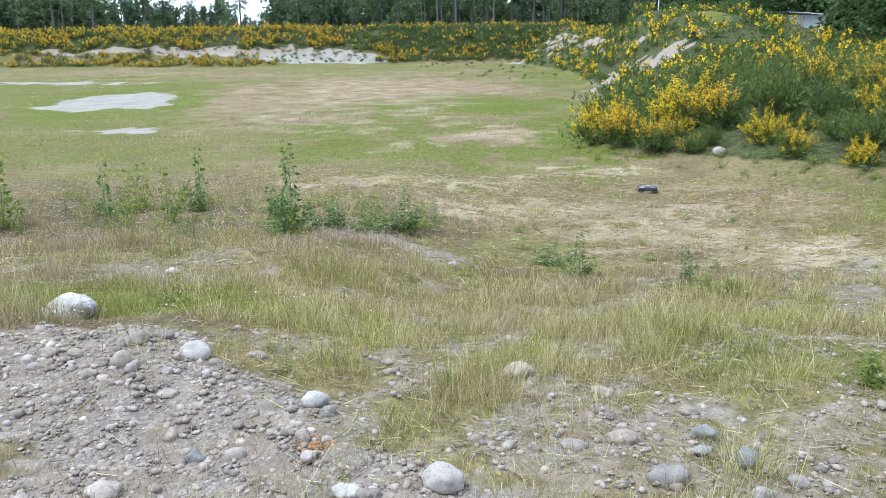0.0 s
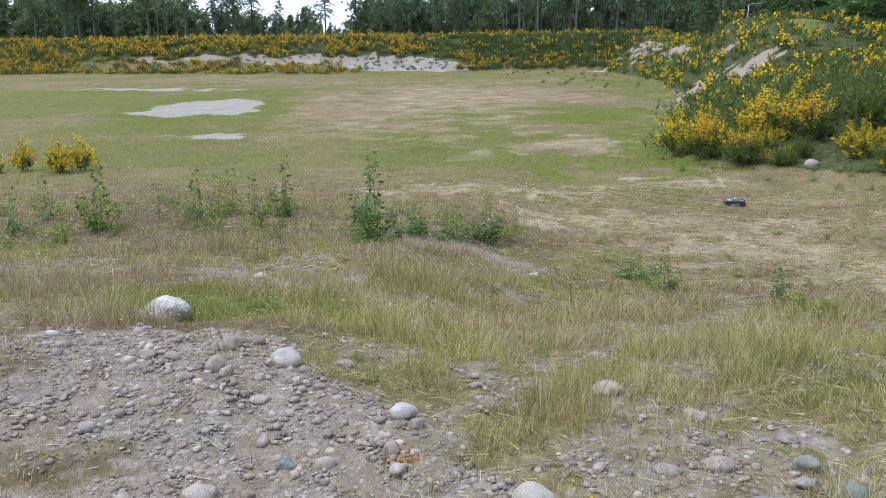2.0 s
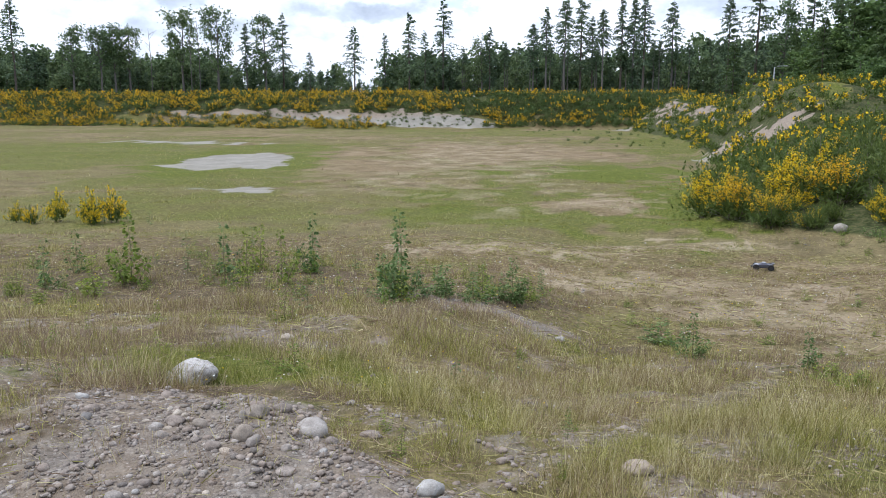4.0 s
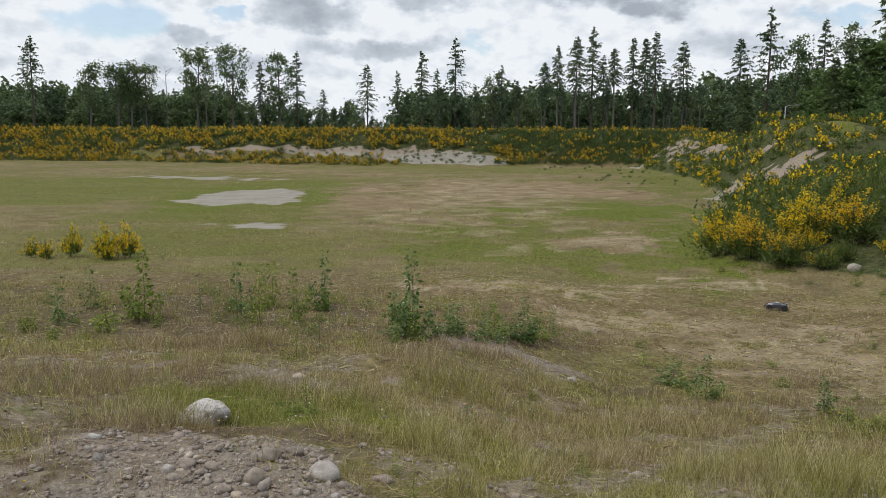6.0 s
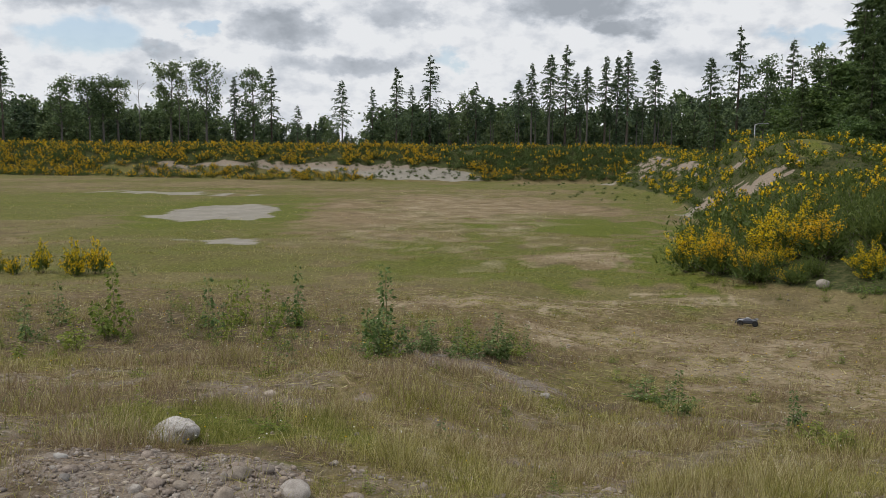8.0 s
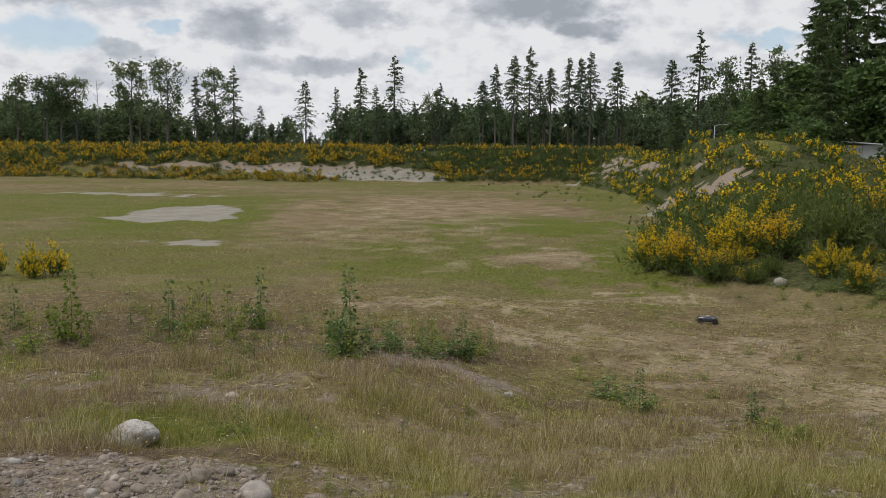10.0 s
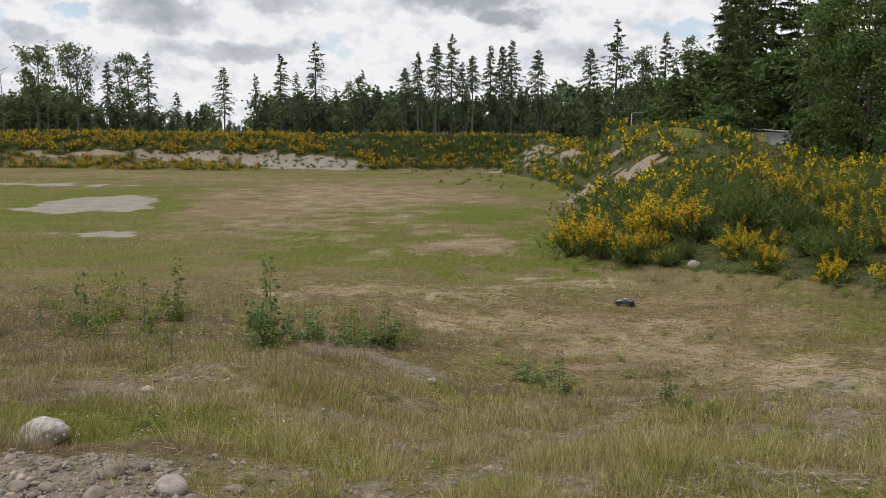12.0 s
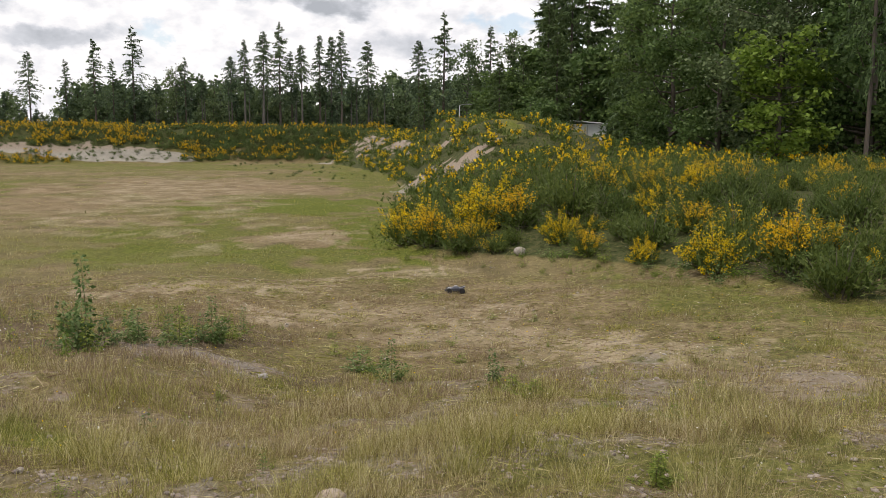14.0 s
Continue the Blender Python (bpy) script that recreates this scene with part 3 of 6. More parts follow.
def tube(points, radii, sides=6):
    """A round stem along points, as triangles."""
    points, radii = np.asarray(points, float), np.asarray(radii, float)
    way = unit(np.gradient(points, axis=0))
    a = unit(np.cross(way, np.array([0.31, 0.95, 0.1])))
    b = np.cross(way, a)
    t = np.arange(sides) * 2 * np.pi / sides
    ring = points[:, None] + radii[:, None, None] * (np.cos(t)[None, :, None] * a[:, None] + np.sin(t)[None, :, None] * b[:, None])
    v = np.concatenate([ring.reshape(-1, 3), points[-1:]])
    f = []
    for i in range(len(points) - 1):
        for j in range(sides):
            p, q = i * sides + j, i * sides + (j + 1) % sides
            f += [(p, q, q + sides), (p, q + sides, p + sides)]
    last = (len(points) - 1) * sides
    f += [(last + j, last + (j + 1) % sides, len(v) - 1) for j in range(sides)]
    return v, np.array(f)


SHARED = {}


def shared(key, make):
    if key not in SHARED:
        SHARED[key] = make()
    return SHARED[key]


def stand(x, y, sink=0.0, turn=0.0, size=1.0, tall=1.0):
    return pose(x, y, float(land(x, y)) - sink, 0, 0, turn) @ Matrix.Diagonal((size, size, size * tall, 1))


# ---- ground ----
def steps(*runs):
    out = []
    for a, b, d in runs:
        out.append(np.arange(a, b - 1e-6, d))
    return np.concatenate(out + [[runs[-1][1]]])


def build_ground():
    ys = np.concatenate([steps((-40, -4, 6), (-4, 1.6, 0.8), (1.6, 7, 0.095), (7, 12, 0.14), (12, 20, 0.22), (20, 60, 0.5), (60, 128, 1.0), (128, 175, 0.7), (175, 300, 8)), [400, 700, 1500, 4000]])
    xs = steps((-5, 5, 0.13), (5, 11, 0.22), (11, 30, 0.5), (30, 70, 1.3), (70, 190, 3))
    xs = np.concatenate([[-4000, -1500, -600, -300], -xs[::-1][xs[::-1] > 5], xs, [300, 600, 1500, 4000]])
    xx, yy = np.meshgrid(xs, ys)
    zz = land(xx, yy)
    nx, ny = len(xs), len(ys)
    i = (np.arange(ny - 1)[:, None] * nx + np.arange(nx - 1)[None]).reshape(-1, 1)
    me = tri_mesh("ground", np.stack([xx, yy, zz], -1).reshape(-1, 3), i + [0, 1, nx + 1, nx], smooth=True)
    d = inside_hill(xx, yy)
    b = yy - berm_foot(xx)
    # thicket: broom ground of hill and berm, where bush shade is painted in
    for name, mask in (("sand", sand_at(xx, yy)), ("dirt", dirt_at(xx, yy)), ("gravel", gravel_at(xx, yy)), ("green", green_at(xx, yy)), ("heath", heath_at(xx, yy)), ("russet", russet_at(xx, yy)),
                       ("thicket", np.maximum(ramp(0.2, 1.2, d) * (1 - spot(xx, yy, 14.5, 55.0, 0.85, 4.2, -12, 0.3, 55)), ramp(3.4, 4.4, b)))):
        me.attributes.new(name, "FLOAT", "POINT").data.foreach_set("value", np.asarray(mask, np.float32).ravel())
    return tagged(part("ground", me, M_GROUND), "dry gravelly meadow of patchy grass, sand and stony banks", "ground", kind="structure")


build_ground()


# ---- grass ----
def fan(r, count, near, far, half=46):
    """Places spread evenly over a fan of the field, between two distances from the bank's edge."""
    a = np.radians(r.uniform(-half, half, count))
    d = np.sqrt(r.uniform(near**2, far**2, count))
    return d * np.sin(a), d * np.cos(a)


def build_grass(name, label, seed, tufts, per, near, far, height, width, spread, keep, bent):
    """Tufts of blades that lean outwards from scattered centres."""
    r = np.random.RandomState(seed)
    x, y = fan(r, tufts, near, far)
    k = keep(x, y)
    pick = r.uniform(size=tufts) < k
    x, y, k = x[pick], y[pick], k[pick]
    lush = np.clip(green_at(x, y), 0, 1)
    strong = np.clip(0.8 + 0.45 * waves(x, y, 1.6, 72), 0.35, 1.5) * (0.5 + 0.5 * np.clip(k * 1.4, 0, 1)) * r.uniform(0.6, 1.25, len(x)) * (1 - 0.25 * lush)
    brown = np.clip(0.10 + 0.3 * waves(x, y, 5, 73) + 0.42 * heath_at(x, y) + 0.45 * russet_at(x, y), 0.03, 0.65) * (1 - lush)
    x, y, lush, strong, brown = (np.repeat(v, per) for v in (x, y, lush, strong, brown))
    n = len(x)
    ox, oy = r.normal(0, spread, n), r.normal(0, spread, n)
    x, y = x + ox, y + oy
    base = np.stack([x, y, land(x, y) - 0.01], -1)
    tall = height * strong * (0.2 + 1.05 * r.uniform(0, 1, n) ** 1.3)
    a = np.arctan2(oy, ox) + r.normal(0, 1.3, n)
    lean = tall * np.clip(np.abs(r.normal(0.5, 0.36, n)), 0, 1.1)
    tip = base + np.stack([np.cos(a) * lean + 0.06 * tall, np.sin(a) * lean, np.sqrt(np.maximum(tall**2 - 0.8 * lean**2, 0.01 * tall**2))], -1)
    w = width * r.uniform(0.5, 1.4, n) * (0.4 + 0.6 * np.hypot(x, y) / far)
    face = r.uniform(-0.9, 0.9, n)
    side = np.stack([np.cos(face), np.sin(face), np.zeros(n)], -1) * w[:, None] * 0.5
    if bent:
        mid = base * 0.5 + tip * 0.5 + np.array([0, 0, 1]) * (lean * 0.35)[:, None]
        v = np.stack([base - side, base + side, mid + side * 0.8, mid - side * 0.8, tip], 1).reshape(-1, 3)
        i = np.arange(n)[:, None] * 5
        f = np.concatenate([i + [0, 1, 2], i + [0, 2, 3], i + [3, 2, 4]], 1).reshape(-1, 3)
        each = 5
    else:
        v = np.stack([base - side, base + side, tip], 1).reshape(-1, 3)
        f = np.arange(3 * n).reshape(-1, 3)
        each = 3
    me = tri_mesh(name, v, f)
    seeds = (r.uniform(size=n) < brown).astype(np.float32)
    me.attributes.new("lush", "FLOAT", "POINT").data.foreach_set("value", np.repeat(lush * 0.8, each).astype(np.float32))
    me.attributes.new("seed", "FLOAT", "POINT").data.foreach_set("value", np.repeat(seeds, each))
    return tagged(part(name, me, M_GRASS), label, "grass", kind="stuff")


def keep_grass(x, y):
    bare = np.maximum.reduce([0.9 * gravel_at(x, y) ** 1.5 * (1 - 0.45 * ramp(2.55, 2.15, y)) * (1 - 0.55 * ramp(0.0, 0.5, x)), sand_at(x, y) * 0.99, 0.35 * dirt_at(x, y), ramp(0.3, 1.2, inside_hill(x, y))])
    thick = 0.40 + 1.1 * waves(x, y, 0.8, 75) + 0.75 * waves(x, y, 2.6, 76)
    belt = 0.46 + 0.54 * np.maximum(ramp(2.6, 4.2, y) * ramp(9.5, 6.8, y), green_at(x, y)) + 0.25 * heath_at(x, y)
    return np.clip(thick * belt, 0.05, 1) * (1 - bare) + 0.02


def keep_short(x, y):
    bare = np.maximum.reduce([0.95 * gravel_at(x, y), sand_at(x, y) * 0.99, 0.6 * dirt_at(x, y), ramp(0.3, 1.2, inside_hill(x, y))])
    return np.clip(0.75 + 0.3 * waves(x, y, 0.5, 77), 0.2, 1) * (1 - bare) + 0.01


build_grass("bank_grass", "sparse tall green and straw grass on the bank", 1, 11500, 12, 1.9, 5.4, 0.195, 0.0026, 0.045, keep_grass, True)
build_grass("bank_turf", "short thin turf between the tall tufts", 6, 12000, 6, 1.9, 5.6, 0.085, 0.0038, 0.04, keep_short, False)
build_grass("slope_grass", "thick knee-high meadow grass below the bank", 2, 16500, 11, 5.2, 9.6, 0.19, 0.0040, 0.07, keep_grass, True)
build_grass("slope_turf", "short thin turf on the slope", 7, 17000, 5, 5.4, 10, 0.09, 0.0070, 0.06, keep_short, False)
build_grass("field_grass", "short dry field grass with brown seed heads", 3, 62000, 8, 9.4, 18, 0.13, 0.008, 0.05, keep_grass, False)
build_grass("meadow_grass", "short patchy meadow grass on the flat", 4, 44000, 8, 17.5, 40, 0.11, 0.018, 0.15, keep_grass, False)
build_grass("far_grass", "low far meadow grass on the flat", 5, 24000, 7, 39, 105, 0.12, 0.05, 0.45, keep_grass, False)


def keep_stalks(x, y):
    return np.clip(0.9 * heath_at(x, y) + 0.12, 0, 1) * (1 - gravel_at(x, y)) * (1 - 0.8 * dirt_at(x, y)) * ramp(0.3, 0, inside_hill(x, y))


build_grass("dry_stalks", "thin brown seed stalks standing in the grass", 9, 6500, 4, 3.5, 16, 0.25, 0.0046, 0.05, keep_stalks, True)


def build_litter(seed, count, near, far, long, width):
    """Dead straws lying on the ground."""
    r = np.random.RandomState(seed)
    x, y = fan(r, count, near, far)
    ok = r.uniform(size=count) < np.clip(1 - 0.8 * gravel_at(x, y), 0.05, 1) * (1 - 0.9 * np.clip(green_at(x, y), 0, 1))
    x, y = x[ok], y[ok]
    n = len(x)
    a = r.uniform(0, 6.283, n)
    size = long * r.uniform(0.4, 1.3, n)
    base = np.stack([x, y, land(x, y) + 0.012], -1)
    tx, ty = x + np.cos(a) * size, y + np.sin(a) * size
    tip = np.stack([tx, ty, land(tx, ty) + 0.012 + 0.25 * size * r.uniform(0, 1, n) ** 2], -1)
    v, f = spikes(base, tip, width * r.uniform(0.6, 1.4, n), r)
    me = tri_mesh("straw_litter", v, f)
    me.attributes.new("lush", "FLOAT", "POINT")
    me.attributes.new("seed", "FLOAT", "POINT").data.foreach_set("value", np.repeat((r.uniform(size=n) < 0.6).astype(np.float32), 3))
    return tagged(part("straw_litter", me, M_GRASS), "dead straws lying over the dry ground", "litter", kind="stuff")


build_litter(8, 30000, 1.9, 8, 0.13, 0.0042)
build_litter(10, 42000, 7.5, 20, 0.17, 0.010)


# ---- stones ----
def stone_mesh(seed, flat=0.62, rough=0.16, subdivisions=3):
    r = np.random.RandomState(seed)
    bm = bmesh.new()
    bmesh.ops.create_icosphere(bm, subdivisions=subdivisions, radius=0.5)
    shift = Vector(r.uniform(-20, 20, 3))
    for v in bm.verts:
        d = v.co.normalized()
        k = 1 + rough * noise.noise(d * 1.1 + shift) * 1.6 + rough * 0.6 * noise.noise(d * 2.7 + shift)
        v.co = Vector((v.co.x * k, v.co.y * k * (0.72 + 0.2 * ((seed * 7) % 5) / 5), v.co.z * k * flat))
    for f in bm.faces:
        f.smooth = True
    me = bpy.data.meshes.new("stone")
    bm.to_mesh(me)
    bm.free()
    return me


def stone(x, y, wide, high, seed, material, label, turn=None, tilt=0.0, rough=0.16, name="stone", rise=0.36):
    me = stone_mesh(seed, high / wide, rough)
    ob = part(name, me, material)
    ob.matrix_basis = pose(x, y, float(land(x, y)) + high * rise, tilt, tilt * 0.6, seed * 47 % 360 if turn is None else turn) @ Matrix.Scale(wide, 4)
    return tagged(ob, label, "stone", "stones on the bank")


stone(-1.38, 3.56, 0.184, 0.097, 20, M_PALE, "smooth oval white-grey stone on the gravel bank", turn=-25, rough=0.2, name="stone", rise=0.2)
stone(-2.56, 4.64, 0.36, 0.18, 26, M_WHITE, "rough white crusted boulder half buried in grass", turn=12, rough=0.28, name="boulder", rise=0.25)
stone(-1.64, 3.35, 0.099, 0.089, 22, M_TAN, "buff pear-shaped stone on the gravel bank", turn=-1, rough=0.2, name="stone", rise=0.2)
stone(-1.74, 3.58, 0.044, 0.061, 23, M_PALE, "small upright white stone beside a buff one", turn=-14, rough=0.2, name="stone", rise=0.2)
stone(-1.69, 3.63, 0.123, 0.084, 24, M_TAN, "rounded grey-buff stone on the gravel bank", turn=23, rough=0.26, name="stone", rise=0.17)
stone(-1.63, 3.82, 0.11, 0.055, 25, M_STONE, "flat grey stone at the gravel edge", turn=10, rough=0.14, name="stone", rise=0.25)
stone(0.15, 3.64, 0.153, 0.078, 26, M_TAN, "flat tan layered stone in thin grass", turn=-3, rough=0.18, name="stone", rise=0.25)
stone(-0.14, 2.41, 0.143, 0.085, 27, M_PALE, "large smooth pale stone among gravel", turn=-16, rough=0.2, name="stone", rise=0.2)
stone(-0.71, 3.09, 0.111, 0.068, 28, M_PALE, "angular whitish stone at the gravel edge", turn=21, rough=0.26, name="stone", rise=0.25)
stone(-0.64, 3.01, 0.061, 0.049, 29, M_PALE, "small whitish stone at the gravel edge", turn=8, rough=0.32, name="stone", rise=0.15)
stone(-0.68, 2.73, 0.061, 0.075, 30, M_STONE, "upright grey stone in the gravel", turn=-5, rough=0.32, name="stone", rise=0.15)
stone(0.32, 2.75, 0.102, 0.041, 31, M_PALE, "flat pale oval stone in thin grass", turn=-18, rough=0.1, name="stone", rise=0.25)
stone(0.89, 2.59, 0.107, 0.085, 32, M_SLATE, "green-grey rounded stone in grass", turn=19, rough=0.14, name="stone", rise=0.25)
stone(0.59, 2.44, 0.135, 0.087, 33, M_PALE, "large pale grey stone in grass", turn=6, rough=0.26, name="stone", rise=0.17)
stone(0.61, 2.4, 0.055, 0.045, 34, M_STONE, "small grey stone beside a larger one", turn=-7, rough=0.14, name="stone", rise=0.25)
stone(0.82, 2.84, 0.091, 0.061, 35, M_SLATE, "green-grey angular stone in grass", turn=-20, rough=0.24, name="stone", rise=0.25)
stone(0.77, 2.68, 0.078, 0.041, 36, M_SLATE, "flat green-grey stone in grass", turn=17, rough=0.32, name="stone", rise=0.15)
stone(0.5, 2.77, 0.114, 0.058, 37, M_STONE, "weathered grey stone in thin grass", turn=4, rough=0.32, name="stone", rise=0.15)
stone(0.5, 3.36, 0.108, 0.049, 38, M_STONE, "flat grey stone in thin grass", turn=-9, rough=0.32, name="stone", rise=0.15)
stone(-2.03, 3.46, 0.106, 0.045, 39, M_STONE, "flat grey stone on the gravel bank", turn=-22, rough=0.26, name="stone", rise=0.17)
stone(-2.11, 3.42, 0.077, 0.056, 40, M_PALE, "small pale stone on the gravel bank", turn=15, rough=0.26, name="stone", rise=0.17)
stone(-1.13, 3.71, 0.104, 0.044, 41, M_STONE, "flat grey stone at the grass edge", turn=2, rough=0.26, name="stone", rise=0.17)
stone(-2.62, 6.44, 0.11, 0.071, 42, M_TAN, "small tan stone on a gravel heap", turn=-11, rough=0.26, name="stone", rise=0.17)
stone(-1.27, 2.37, 0.131, 0.052, 43, M_STONE, "long flat grey stone on the gravel bank", turn=-24, rough=0.26, name="stone", rise=0.17)
stone(-0.45, 2.37, 0.101, 0.051, 44, M_PALE, "pale stone among gravel", turn=13, rough=0.32, name="stone", rise=0.15)
stone(-0.38, 2.34, 0.077, 0.044, 45, M_STONE, "grey stone among gravel", turn=0, rough=0.32, name="stone", rise=0.15)
stone(1.02, 2.46, 0.063, 0.048, 46, M_PALE, "small pale stone in thin grass", turn=-13, rough=0.26, name="stone", rise=0.17)
stone(0.88, 2.38, 0.08, 0.042, 47, M_PALE, "pale flat stone in thin grass", turn=24, rough=0.26, name="stone", rise=0.17)
stone(-1.75, 3.26, 0.077, 0.047, 48, M_STONE, "rounded grey stone on the gravel bank", turn=11, rough=0.26, name="stone", rise=0.17)
stone(-1.35, 3.14, 0.077, 0.039, 49, M_STONE, "flat grey stone on the gravel bank", turn=-2, rough=0.26, name="stone", rise=0.17)
stone(-1.06, 2.65, 0.076, 0.047, 50, M_SLATE, "blue-grey stone on the gravel bank", turn=-15, rough=0.32, name="stone", rise=0.15)
stone(-2.04, 3.34, 0.063, 0.044, 51, M_PALE, "small white stone on the gravel bank", turn=22, rough=0.26, name="stone", rise=0.17)
stone(-0.47, 3.65, 0.066, 0.031, 52, M_STONE, "small grey stone in thin grass", turn=9, rough=0.26, name="stone", rise=0.17)
stone(-0.41, 9.35, 0.134, 0.064, 53, M_PALE, "small pale stone on the slope", turn=-4, rough=0.26, name="stone", rise=0.17)
stone(6.22, 22.17, 0.354, 0.265, 95, M_PALE, "pale boulder at the foot of the broom", rough=0.15, name="boulder", rise=0.3)


# loose cobbles and pebbles
def scatter_cobbles(seed, count):
    r = np.random.RandomState(seed)
    mats = [M_STONE, M_STONE, M_TAN, M_TAN, M_STONE, M_PALE]
    kinds = [shared(("cobble", k), lambda k=k: stone_mesh(100 + k, 0.5 + 0.06 * (k % 4), 0.2, 2)) for k in range(12)]
    for k, me in enumerate(kinds):
        me.materials.append(mats[k % 6])
    names = ["grey", "grey", "buff", "tan", "grey", "pale"]
    xs, ys = fan(r, 60 * count, 2.0, 5.2, 44)
    g = gravel_at(xs, ys)
    ok = (r.uniform(size=len(xs)) < g * g * np.where(xs < 0.2, 1.0, 0.55)) & (g > 0.3)
    for x, y in list(zip(xs[ok].tolist(), ys[ok].tolist()))[:count]:
        s = min(0.026 + r.exponential(0.014), 0.08)
        k = r.randint(12)
        ob = part("cobble", kinds[k], None)
        ob.matrix_basis = pose(x, y, float(land(x, y)) + s * 0.10, r.uniform(-25, 25), r.uniform(-25, 25), r.uniform(0, 360)) @ Matrix.Scale(s, 4)
        tagged(ob, f"rounded {names[k % 6]} river cobble lying on the gravel", "stone", "cobbles on the gravel")


def scatter_pebbles(name, label, seed, count, near, far, least, spread, material, test, where="gravel"):
    """Very many small stones in one mesh."""
    r = np.random.RandomState(seed)
    bm = bmesh.new()
    bmesh.ops.create_icosphere(bm, subdivisions=1, radius=0.5)
    bv = np.array([v.co for v in bm.verts])
    bf = np.array([[v.index for v in f.verts] for f in bm.faces])
    bm.free()
    x, y = fan(r, count, near, far)
    ok = r.uniform(size=count) < test(x, y)
    x, y = x[ok], y[ok]
    n = len(x)
    s = least + r.exponential(spread, n).clip(0, spread * 4)
    shape = bv[None] * (1 + r.uniform(-0.3, 0.3, (n, len(bv), 1))) * np.stack([np.ones(n), r.uniform(0.6, 0.95, n), r.uniform(0.4, 0.75, n)], -1)[:, None]
    a = r.uniform(0, 6.283, n)[:, None]
    v = np.stack([shape[..., 0] * np.cos(a) - shape[..., 1] * np.sin(a), shape[..., 0] * np.sin(a) + shape[..., 1] * np.cos(a), shape[..., 2]], -1) * s[:, None, None]
    v += np.stack([x, y, land(x, y) + s * 0.05], -1)[:, None]
    f = (np.arange(n)[:, None, None] * len(bv) + bf[None]).reshape(-1, 3)
    return tagged(part(name, tri_mesh(name, v.reshape(-1, 3), f, True), material), label, "gravel", kind="stuff")


scatter_pebbles("clay_crumbs", "crumbled orange clay in the gravel", 30, 90000, 2.2, 3.4, 0.006, 0.006, M_CLAY, lambda x, y: 0.9 * spot(x, y, -0.62, 2.74, 0.075, 0.05, 0, 0.4, 68))
scatter_cobbles(5, 290)
scatter_pebbles("gravel", "grey rounded gravel scattered over the bank", 6, 44000, 1.9, 5.3, 0.008, 0.0098, M_STONE, lambda x, y: np.clip(gravel_at(x, y) ** 1.5 * (0.8 + 0.15 * waves(x, y, 0.7, 95)), 0, 1) + 0.035)
scatter_pebbles("slope_gravel", "small grey and pale stones among the grass", 7, 26000, 5.2, 13, 0.012, 0.012, M_STONE, lambda x, y: 0.7 * gravel_at(x, y) + 0.22 * dirt_at(x, y) + 0.04)
scatter_pebbles("field_gravel", "pale pebbles on the worn track", 8, 9000, 9, 24, 0.018, 0.014, M_PALE, lambda x, y: 0.45 * dirt_at(x, y) + 0.02)


